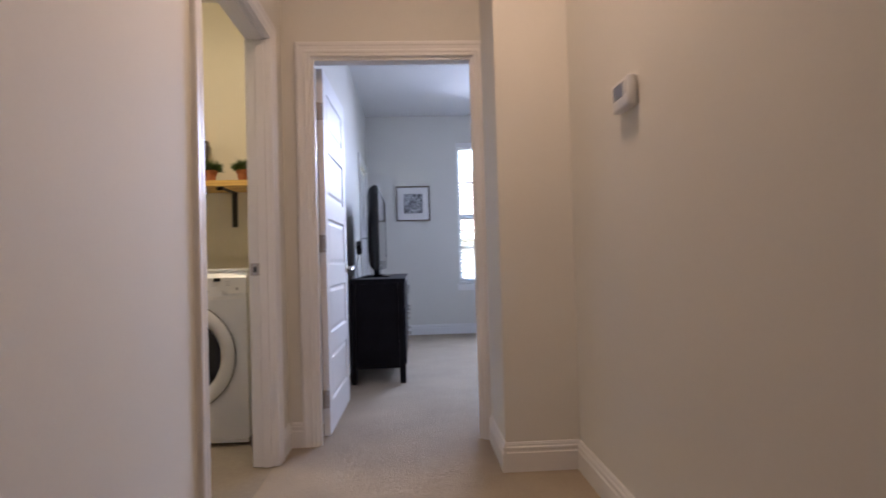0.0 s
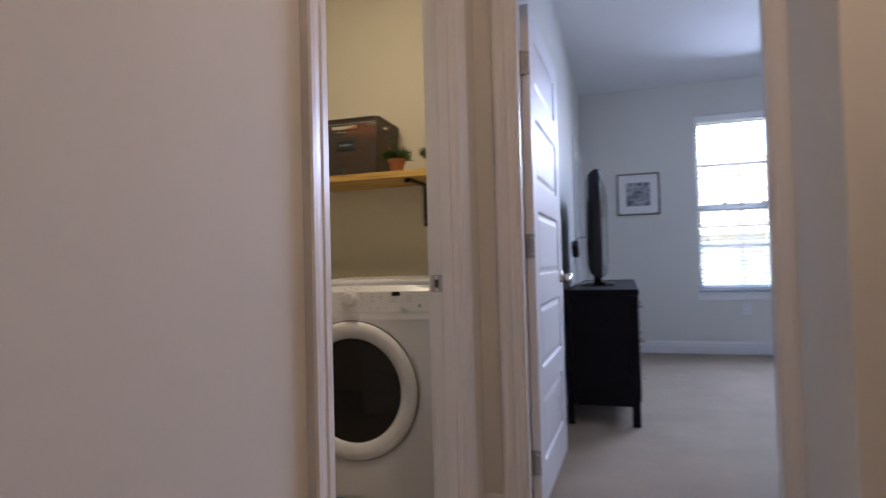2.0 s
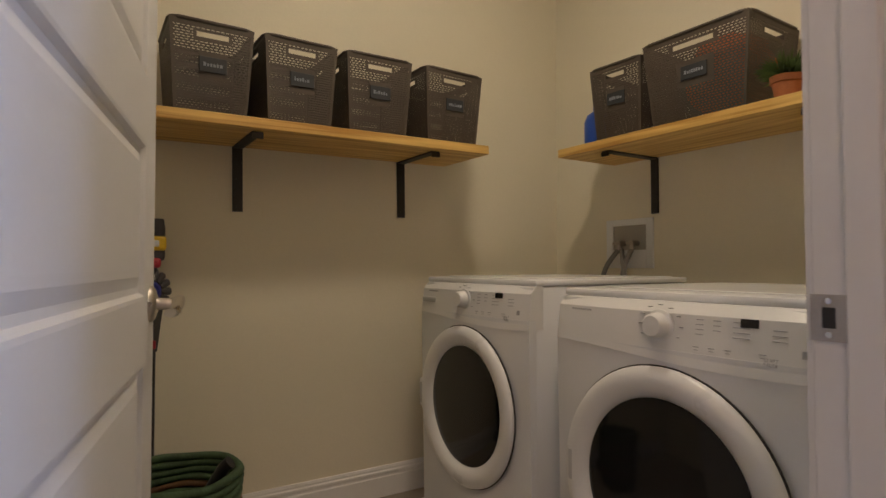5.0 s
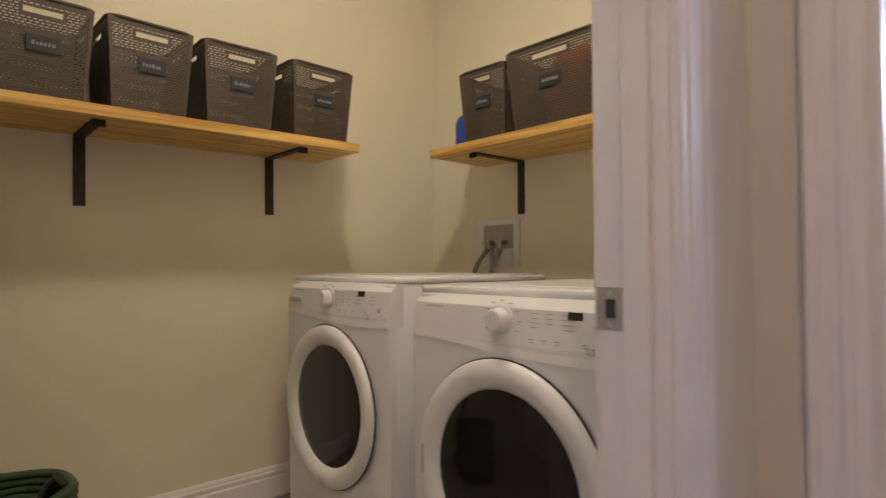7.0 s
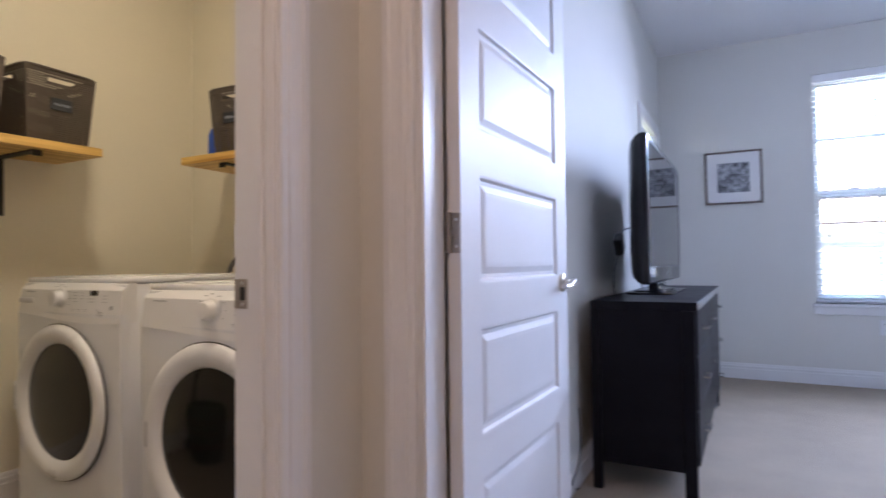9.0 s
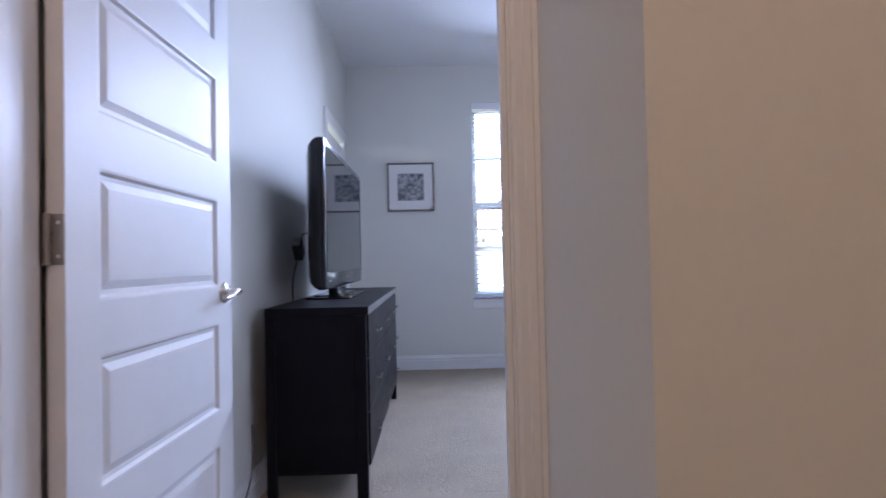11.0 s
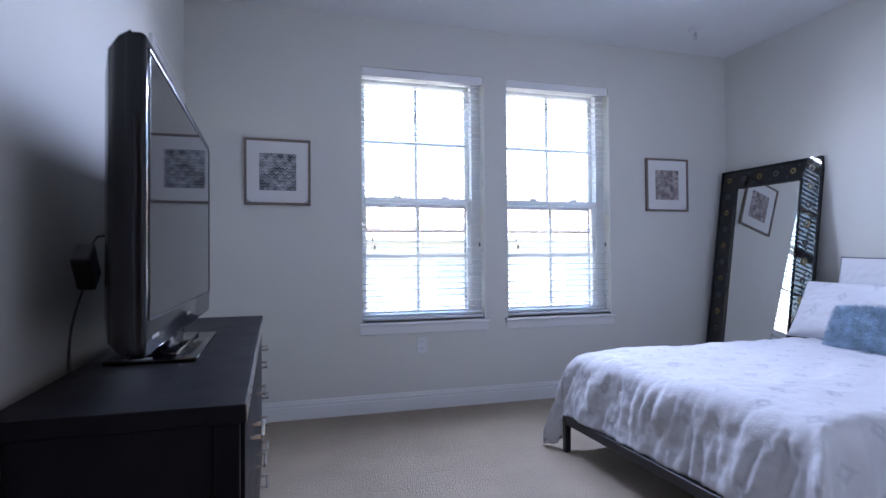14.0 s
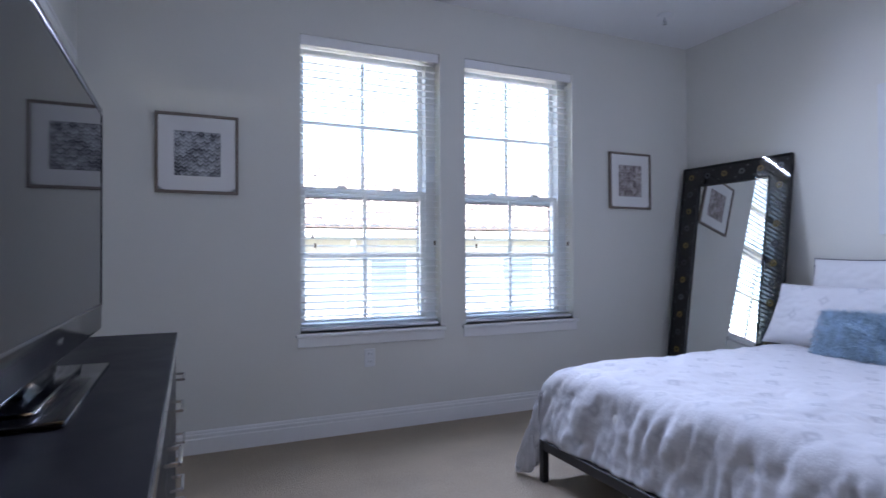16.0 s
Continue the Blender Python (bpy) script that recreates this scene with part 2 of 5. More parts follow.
def mirror_material():
    m = bpy.data.materials.new("mirror_silver")
    m.use_nodes = True
    b = m.node_tree.nodes["Principled BSDF"]
    b.inputs["Base Color"].default_value = (0.86, 0.88, 0.87, 1)
    b.inputs["Metallic"].default_value, b.inputs["Roughness"].default_value = 1.0, 0.015
    return m


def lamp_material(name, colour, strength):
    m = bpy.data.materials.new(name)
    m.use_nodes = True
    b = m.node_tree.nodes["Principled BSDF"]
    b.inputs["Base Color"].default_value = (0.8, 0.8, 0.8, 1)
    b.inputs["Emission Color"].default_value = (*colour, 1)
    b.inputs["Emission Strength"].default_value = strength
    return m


CARPET, PINE, GLASS, MIRROR = carpet_material(), pine_material(), glass_material(), mirror_material()
ARTA = scale_art_material("grey_scale_print", (0.05, 0.052, 0.06), (0.6, 0.61, 0.64), 3.1)
ARTB = scale_art_material("mauve_scale_print", (0.09, 0.06, 0.06), (0.6, 0.54, 0.53), 7.7)
COMF = diamond_linen_material()
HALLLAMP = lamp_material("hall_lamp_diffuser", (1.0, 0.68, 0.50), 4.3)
LAUNLAMP = lamp_material("laundry_lamp_diffuser", (1.0, 0.82, 0.60), 6.6)


# ---- mesh helpers ----
def box(bm, x0, x1, y0, y1, z0, z1, bevel=0.0, seg=2):
    v = bmesh.ops.create_cube(bm, size=1)["verts"]
    bmesh.ops.scale(bm, vec=(x1 - x0, y1 - y0, z1 - z0), verts=v)
    bmesh.ops.translate(bm, vec=((x0 + x1) / 2, (y0 + y1) / 2, (z0 + z1) / 2), verts=v)
    if bevel:
        es = list({e for q in v for e in q.link_edges})
        bmesh.ops.bevel(bm, geom=es, offset=bevel, segments=seg, affect="EDGES", profile=0.5)
    return bm


def rod(bm, p0, p1, r, seg=16, r1=None):
    a, b = Vector(p0), Vector(p1)
    q = (b - a).to_track_quat("Z", "Y").to_matrix().to_4x4()
    bmesh.ops.create_cone(bm, cap_ends=True, segments=seg, radius1=r, radius2=r if r1 is None else r1, depth=(b - a).length,
                          matrix=Matrix.Translation((a + b) / 2) @ q)
    return bm


def lathe(bm, profile, seg=40, m=None):
    """Turn a profile of (radius, height) round z."""
    m = m or Matrix()
    rings = [[bm.verts.new(m @ Vector((r * math.cos(2 * math.pi * k / seg), r * math.sin(2 * math.pi * k / seg), h)))
              for k in range(seg)] for r, h in profile]
    for a, b in zip(rings, rings[1:]):
        for k in range(seg):
            bm.faces.new((a[k], a[(k + 1) % seg], b[(k + 1) % seg], b[k]))
    return bm


def tube(bm, pts, r, seg=8, flat=1.0):
    """A round tube along points."""
    pts = [Vector(p) for p in pts]
    rings = []
    for k, p in enumerate(pts):
        d = (pts[min(k + 1, len(pts) - 1)] - pts[max(k - 1, 0)]).normalized()
        q = d.to_track_quat("Z", "Y")
        rings.append([bm.verts.new(p + q @ Vector((r * math.cos(2 * math.pi * j / seg), flat * r * math.sin(2 * math.pi * j / seg), 0))) for j in range(seg)])
    for a, b in zip(rings, rings[1:]):
        for j in range(seg):
            bm.faces.new((a[j], a[(j + 1) % seg], b[(j + 1) % seg], b[j]))
    bm.faces.new(rings[0][::-1])
    bm.faces.new(rings[-1])
    return bm


def sweep(bm, profile, p0, p1, out, up=(0, 0, 1)):
    """Extrude a closed profile of (outwards, upwards) from p0 to p1."""
    p0, p1, out, up = Vector(p0), Vector(p1), Vector(out), Vector(up)
    a = [bm.verts.new(p0 + out * u + up * v) for u, v in profile]
    b = [bm.verts.new(p1 + out * u + up * v) for u, v in profile]
    for k in range(len(profile)):
        j = (k + 1) % len(profile)
        bm.faces.new((a[k], a[j], b[j], b[k]))
    bm.faces.new(a[::-1])
    bm.faces.new(b)
    return bm


def part(name, bm, mat, parent=None, label="", smooth=0):
    """Link a bmesh as one mesh object, under a thing or a part."""
    bmesh.ops.recalc_face_normals(bm, faces=bm.faces)
    me = bpy.data.meshes.new(name)
    bm.to_mesh(me)
    bm.free()
    me.materials.append(mat)
    if smooth:
        me.polygons.foreach_set("use_smooth", [True] * len(me.polygons))
        me.set_sharp_from_angle(angle=radians(smooth))
    ob = new(name, me)
    if parent:
        ob.parent = parent
    if label:
        ob["label"] = label
    return ob


def thing(name, m, label, category, group="", kind=""):
    ob = new(name)
    ob.empty_display_size = 0.1
    ob.matrix_basis = m
    return tagged(ob, label, category, group, kind)


def B():
    return bmesh.new()


def setting(name, bm, mat, label="", category="", smooth=0):
    return tagged(part(name, bm, mat, None, label, smooth), label, category, kind="structure")


# ---- the plan ----
H = 2.86                        # ceiling
HX, LX = -0.46, -0.563          # hall and laundry faces of the laundry wall
HR, NX, SY = 0.944, 0.605, 2.698  # hall's right wall, the niche beside the door, the stub's face
DY0, DY1 = 3.175, 3.29          # bedroom door wall
EX, EY = 0.70, 3.74             # corner of the entry recess inside the bedroom
DL, DR, DH = -0.302, 0.555, 2.05  # bedroom opening
LY0, LY1 = 2.002, 2.90          # laundry opening
BX, RX, FY = -0.365, 4.03, 7.57  # bedroom's side walls and window wall
QX, QY = -2.47, 4.28            # laundry's far corner
WINS = [(0.81, 1.75), (1.94, 2.85)]
WZ0, WZ1 = 0.645, 2.50


def boxes(name, mat, label, cat, *bs):
    bm = B()
    for b in bs:
        box(bm, *b)
    return setting(name, bm, mat, label, cat)


boxes("wall_hall_laundry", WALL, "greige painted wall between hall and laundry", "wall",
      (LX + 0.004, HX, -2.5, LY0 - 0.02, 0, H), (LX + 0.004, HX, LY1 + 0.02, DY0, 0, H), (LX + 0.004, HX, LY0 - 0.02, LY1 + 0.02, DH + 0.02, H))
boxes("wall_laundry_side", LWALL, "cream painted laundry side of the hall wall", "wall",
      (LX, LX + 0.004, 1.2, LY0 - 0.02, 0, H), (LX, LX + 0.004, LY1 + 0.02, QY, 0, H), (LX, LX + 0.004, LY0 - 0.02, LY1 + 0.02, DH + 0.02, H))
boxes("wall_bedroom_door", WALL, "greige painted wall round the bedroom door", "wall",
      (LX + 0.004, DL - 0.02, DY0, DY1, 0, H), (DR + 0.02, RX + 0.12, DY0, DY1, 0, H), (DL - 0.02, DR + 0.02, DY0, DY1, DH + 0.02, H))
CY0, CY1, CH = 6.53, 7.38, 2.10
boxes("wall_bedroom_west", WALL, "greige painted bedroom wall behind the dresser", "wall",
      (LX + 0.004, BX, DY1, CY0 - 0.02, 0, H), (LX + 0.004, BX, CY1 + 0.02, FY, 0, H), (LX + 0.004, BX, CY0 - 0.02, CY1 + 0.02, CH + 0.02, H))
bm = B()
xs = [LX, WINS[0][0], WINS[0][1], WINS[1][0], WINS[1][1], RX + 0.12]
for a, b in ((0, 1), (2, 3), (4, 5)):
    box(bm, xs[a], xs[b], FY, FY + 0.2, 0, H)
for a, b in WINS:
    box(bm, a, b, FY, FY + 0.2, 0, WZ0)
    box(bm, a, b, FY, FY + 0.2, WZ1, H)
setting("wall_bedroom_north", bm, WALL, "greige painted wall with two tall windows", "wall")
boxes("wall_bedroom_east", WALL, "greige painted wall behind the bed", "wall", (RX, RX + 0.12, EY, FY, 0, H))
boxes("wall_bedroom_south", WALL, "greige painted bedroom wall beside the entry recess", "wall", (EX, RX + 0.12, DY1, EY, 0, H))
boxes("wall_hall_right", WALL, "greige painted hall wall", "wall", (HR, HR + 0.12, -2.5, SY, 0, H))
boxes("wall_hall_stub", WALL, "greige painted return wall beside the bedroom door", "wall", (NX, HR + 0.12, SY, DY0, 0, H))
boxes("wall_hall_back", WALL, "greige painted hall end wall", "wall", (LX, HR + 0.12, -2.62, -2.5, 0, H))
boxes("wall_laundry_west", LWALL, "cream painted laundry wall under the shelf", "wall", (QX - 0.12, QX, 1.08, QY + 0.12, 0, H))
boxes("wall_laundry_north", LWALL, "cream painted laundry wall behind the machines", "wall", (QX, LX, QY, QY + 0.12, 0, H))
boxes("wall_laundry_south", LWALL, "cream painted laundry wall beside the door", "wall", (QX, LX, 1.08, 1.2, 0, H))
boxes("ceiling", CEIL, "white painted ceiling", "ceiling", (QX - 0.12, RX + 0.12, -2.62, FY + 0.2, H, H + 0.12))
boxes("floor_carpet", CARPET, "tan cut-pile carpet in hall and bedroom", "carpet", (-0.475, HR + 0.12, -2.62, DY0, -0.1, 0), (LX, RX + 0.12, DY0, FY + 0.2, -0.1, 0))
boxes("floor_laundry", TILE, "brown-grey vinyl laundry floor", "floor", (QX - 0.12, -0.475, 1.08, DY0, -0.1, -0.003), (QX - 0.12, LX, DY0, QY + 0.12, -0.1, -0.003))

BASE = [(0, 0), (0.016, 0), (0.016, 0.084), (0.012, 0.088), (0.012, 0.096), (0.014, 0.099), (0.014, 0.108), (0.009, 0.113), (0.009, 0.12), (0.005, 0.13), (0, 0.13)]


def baseboard(p0, p1, out):
    """A run of moulded skirting along a wall."""
    bm = sweep(B(), BASE, (*p0, 0), (*p1, 0), (*out, 0))
    return setting("baseboard", bm, TRIM, "white moulded baseboard along the wall", "baseboard")


CW = 0.078
baseboard((HX, -2.5), (HX, LY0 - CW - 0.002), (1, 0))
baseboard((HX, LY1 + CW + 0.002), (HX, DY0), (1, 0))
baseboard((HX + 0.017, DY0), (DL - CW - 0.002, DY0), (0, -1))
baseboard((NX, DY0), (NX, SY - 0.016), (-1, 0))
baseboard((NX + 0.0005, SY), (HR, SY), (0, -1))
baseboard((HR, SY - 0.017), (HR, -2.5), (-1, 0))
baseboard((BX, DY1), (BX, CY0 - CW - 0.002), (1, 0))
baseboard((BX + 0.001, FY), (RX, FY), (0, -1))
baseboard((RX, FY - 0.017), (RX, EY), (-1, 0))
baseboard((DR + CW + 0.009, DY1), (EX, DY1), (0, 1))
baseboard((EX, DY1 + 0.017), (EX, EY + 0.016), (-1, 0))
baseboard((EX + 0.0005, EY), (RX - 0.017, EY), (0, 1))
baseboard((QX, 1.2), (QX, QY), (1, 0))
baseboard((QX + 0.017, QY), (LX, QY), (0, -1))
baseboard((LX, LY1 + 0.08), (LX, QY - 0.017), (-1, 0))

# casing profile across its width: inner edge first
CASE = [(0, 0), (0, 0.010), (0.006, 0.013), (0.018, 0.013), (0.022, 0.017), (0.032, 0.017), (0.036, 0.014), (0.055, 0.016), (0.06, 0.02), (0.074, 0.02), (CW, 0.016), (CW, 0)]


def casing(bm, a, b, top, face, out, axis):
    """Mitred casing on three sides of an opening from a to b along an axis."""
    def P(s, z, o):
        return Vector((s, face + out * o, z)) if axis == "x" else Vector((face + out * o, s, z))
    r = 0.006
    path = [(a - r, 0, -1, 0), (a - r, top + r, -1, 1), (b + r, top + r, 1, 1), (b + r, 0, 1, 0)]
    rings = [[bm.verts.new(P(s + ds * w, z + dz * w, o)) for w, o in CASE] for s, z, ds, dz in path]
    n = len(CASE)
    for p, q in zip(rings, rings[1:]):
        for k in range(n):
            j = (k + 1) % n
            bm.faces.new((p[k], p[j], q[j], q[k]))
    return bm


def opening_trim(name, a, b, top, f0, f1, axis, stop, label):
    """Jambs, stops and both casings of a door opening through a wall from f0 to f1."""
    root = thing(name, Matrix(), label, "door frame", kind="structure")

    def bx(bm, s0, s1, g0, g1, z0, z1):
        return box(bm, s0, s1, g0, g1, z0, z1, 0.0015, 1) if axis == "x" else box(bm, g0, g1, s0, s1, z0, z1, 0.0015, 1)
    part("jamb", bx(B(), a - 0.02, a, f0, f1, 0, top), TRIM, root)
    part("jamb", bx(B(), b, b + 0.02, f0, f1, 0, top), TRIM, root)
    part("head_jamb", bx(B(), a - 0.02, b + 0.02, f0, f1, top, top + 0.02), TRIM, root)
    s0, s1 = stop
    part("stop", bx(B(), a, a + 0.011, s0, s1, 0, top), TRIM, root)
    part("stop", bx(B(), b - 0.011, b, s0, s1, 0, top), TRIM, root)
    part("stop", bx(B(), a + 0.011, b - 0.011, s0, s1, top - 0.011, top), TRIM, root)
    part("casing", casing(B(), a, b, top, f0, -1, axis), TRIM, root)
    part("casing", casing(B(), a, b, top, f1, 1, axis), TRIM, root)
    return root


bed_frame_trim = opening_trim("door_frame_bedroom", DL, DR, DH, DY0, DY1, "x", (DY0 + 0.004, DY0 + 0.033), "white painted bedroom door frame with moulded casing")
laundry_trim = opening_trim("door_frame_laundry", LY0, LY1, DH, LX, HX, "y", (LX + 0.042, LX + 0.08), "white painted laundry door frame with moulded casing")


def strike(parent, m):
    """Latch strike plate: plate with a hole and two screws, facing +z of m, long side along y."""
    bm = B()
    for bxs in ((-0.021, -0.008, -0.029, 0.029), (0.008, 0.021, -0.029, 0.029), (-0.008, 0.008, -0.029, -0.013), (-0.008, 0.008, 0.013, 0.029)):
        box(bm, *bxs, 0, 0.002)
    bmesh.ops.transform(bm, matrix=m, verts=bm.verts)
    plate = part("strike_plate", bm, STEEL, parent, "satin nickel strike plate")
    bm = box(B(), -0.008, 0.008, -0.013, 0.013, -0.001, 0.0006)
    bmesh.ops.transform(bm, matrix=m, verts=bm.verts)
    part("latch_hole", bm, SEAM, plate)
    bm = B()
    for y in (-0.021, 0.021):
        rod(bm, (0, y, 0.0015), (0, y, 0.003), 0.004, 10)
    bmesh.ops.transform(bm, matrix=m, verts=bm.verts)
    part("screw", bm, CHROME, plate)


strike(laundry_trim, Matrix.Translation((LX + 0.019, LY1, 0.938)) @ pose(0, 0, 0, 90, 0, 0))
strike(bed_frame_trim, Matrix.Translation((DR, DY1 - 0.058, 0.925)) @ pose(0, 0, 0, 90, 0, -90))


def lever_handle(parent, m):
    """Round rose, neck and curved lever that points along -x of m; z of m is away from the door."""
    bm = lathe(B(), [(0.0, 0.012), (0.018, 0.012), (0.028, 0.009), (0.033, 0.004), (0.034, 0.0)], 28, m)
    lathe(bm, [(0.0125, 0.008), (0.011, 0.02), (0.0105, 0.05), (0.0, 0.052)], 20, m)
    h = part("lever_handle", bm, NICKEL, parent, "satin nickel lever handle", 40)
    pts = [m @ Vector((0.012 - 0.125 * u, 0.010 * math.sin(u * 5.2), 0.045 + 0.008 * math.sin(u * 3.1))) for u in np.linspace(0, 1, 14)]
    part("lever", tube(B(), pts, 0.0105, 10, 0.75), NICKEL, h, "", 40)
    return h


def panel_door(name, m, width, height, label, sides=(1, 1)):
    """Five-panel door leaf; hinge edge at x = 0, faces at y = +-0.0175."""
    root = thing(name, m, label, "door")
    st, zs = 0.105, [(0.165, 0.44), (0.545, 0.82), (0.932, 1.207), (1.32, 1.595), (1.708, height - 0.1)]
    bm = B()
    t = 0.0175
    box(bm, 0, st, -t, t, 0, height)
    box(bm, width - st, width, -t, t, 0, height)
    edges = [0] + [z for p in zs for z in p] + [height]
    for k in range(0, len(edges), 2):
        box(bm, st, width - st, -t, t, edges[k], edges[k + 1])
    part("stile_and_rail_frame", bm, DOORP, root)
    for z0, z1 in zs:
        bm = B()
        for s in (-1, 1):
            prof = [(0, t), (0.006, t - 0.001), (0.012, t - 0.009), (0.022, t - 0.0095), (0.04, t - 0.004), (0.052, t - 0.0035)]
            rings = []
            for d, y in prof:
                rings.append([bm.verts.new((x, s * y, z)) for x, z in ((st + d, z0 + d), (width - st - d, z0 + d), (width - st - d, z1 - d), (st + d, z1 - d))])
            for a, b in zip(rings, rings[1:]):
                for k in range(4):
                    bm.faces.new((a[k], a[(k + 1) % 4], b[(k + 1) % 4], b[k]))
            bm.faces.new(rings[-1])
        part("panel", bm, DOORP, root)
    return root


def hinges(root, zs, y, leaf_out):
    """Butt hinges at the hinge edge: knuckle and leaf on the door's edge."""
    for z in zs:
        bm = rod(B(), (-0.008, y, z - 0.048), (-0.008, y, z + 0.048), 0.0065, 12)
        for k in (-0.048, 0.045):
            rod(bm, (-0.008, y, z + k), (-0.008, y, z + k + 0.004), 0.008, 12)
        h = part("hinge", bm, STEEL, root, "satin nickel hinge", 40)
        part("hinge_leaf", box(B(), -0.0025, 0.0005, -0.0165, 0.0165, z - 0.048, z + 0.048), STEEL, h)
        for k in (-0.032, -0.011, 0.011, 0.032):
            part("hinge_screw", rod(B(), (-0.004, leaf_out * 0.4 * (1 if abs(k) > 0.02 else -1), z + k), (-0.002, leaf_out * 0.4 * (1 if abs(k) > 0.02 else -1), z + k), 0.004, 8), CHROME, h)


# bedroom door, folded back beside the wall: x of the leaf runs along +y
bd = panel_door("bedroom_door", pose(-0.283, DY1 + 0.018, 0.012, 0, 0, 88.9), 0.83, 2.03, "white five-panel bedroom door standing open")
hinges(bd, (0.2, 1.055, 1.79), 0.012, -0.0175)
lever_handle(bd, Matrix.Translation((0.77, -0.0175, 0.912)) @ pose(0, 0, 0, 90, 0, 0))
lever_handle(bd, Matrix.Translation((0.77, 0.0175, 0.912)) @ pose(0, 0, 0, -90, 0, 0))
# laundry door, swung into the laundry
ld = panel_door("laundry_door", pose(LX - 0.006, LY0 + 0.022, 0.012, 0, 0, 167.5), 0.89, 2.03, "white five-panel laundry door standing open")
hinges(ld, (0.2, 1.09, 1.83), 0.022, -0.0175)
lever_handle(ld, Matrix.Translation((0.845, -0.0175, 0.92)) @ pose(0, 0, 0, 90, 0, 0))
lever_handle(ld, Matrix.Translation((0.845, 0.0175, 0.92)) @ pose(0, 0, 0, -90, 0, 0))
# closed door at the end of the bedroom's west wall
ct = opening_trim("door_frame_closet", CY0, CY1, CH, LX + 0.004, BX, "y", (BX - 0.09, BX - 0.05), "white painted closet door frame")
cd = panel_door("closet_door", pose(BX - 0.03, CY0 + 0.003, 0.012, 0, 0, 90), CY1 - CY0 - 0.006, 2.04, "white panelled closet door, closed")


# ---- windows ----
def window(k, x0, x1):
    root = thing("window_%d" % k, Matrix(), "white double-hung window with grilles, bright daylight behind", "window", kind="structure")
    y0, y1, zm = FY + 0.105, FY + 0.155, 1.535
    bm = B()
    f, fl, fr = 0.035, 0.015, 0.07
    for b in ((x0, x0 + fl, WZ0, WZ1), (x1 - fr, x1, WZ0, WZ1), (x0 + fl, x1 - fr, WZ0, WZ0 + f), (x0 + fl, x1 - fr, WZ1 - f, WZ1)):
        box(bm, b[0], b[1], y0 - 0.01, y1 + 0.04, b[2], b[3])
    part("window_frame", bm, VINYL, root)
    for nm, a, b, yy in (("upper_sash", zm - 0.02, WZ1 - f, y1), ("lower_sash", WZ0 + f, zm + 0.03, y0)):
        bm = B()
        g = 0.034
        c, d = x0 + fl, x1 - fr
        for q in ((c, c + g, a, b), (d - g, d, a, b), (c + g, d - g, a, a + g), (c + g, d - g, b - g, b)):
            box(bm, q[0], q[1], yy, yy + 0.032, q[2], q[3], 0.003, 1)
        sash = part(nm, bm, VINYL, root)
        zc, xc = (a + b) / 2, (c + d) / 2
        part("muntin", box(B(), c + g, d - g, yy + 0.01, yy + 0.024, zc - 0.012, zc + 0.012), VINYL, sash)
        part("muntin", box(B(), xc - 0.012, xc + 0.012, yy + 0.011, yy + 0.023, a + g, b - g), VINYL, sash)
        p = part("pane", box(B(), c + g, d - g, yy + 0.016, yy + 0.018, a + g, b - g), GLASS, sash)
        p.visible_shadow = False
    bm = B()
    c, d, a, b, q = x0 + fl + 0.026, x1 - fr - 0.026, WZ0 + f + 0.02, zm - 0.012, y1 + 0.004
    for e in ((c, c + 0.014, a, b), (d - 0.014, d, a, b), (c + 0.014, d - 0.014, a, a + 0.014), (c + 0.014, d - 0.014, b - 0.026, b)):
        box(bm, e[0], e[1], q, q + 0.012, e[2], e[3])
    part("insect_screen_frame", bm, BRONZE, root, "dark grey screen frame")
    for s in (0.3, 0.7):
        x = x0 + s * (x1 - x0)
        part("sash_lock", box(B(), x - 0.03, x + 0.03, y0 - 0.008, y0 + 0.02, zm + 0.03, zm + 0.045, 0.005), VINYL, root)
    bm = box(B(), x0 - 0.03, x1 + 0.03, FY - 0.03, FY + 0.1, WZ0 - 0.025, WZ0, 0.006)
    part("window_sill", bm, TRIM, root)
    part("apron", box(B(), x0 - 0.02, x1 + 0.02, FY - 0.014, FY, WZ0 - 0.085, WZ0 - 0.0255, 0.004), TRIM, root)
    return root


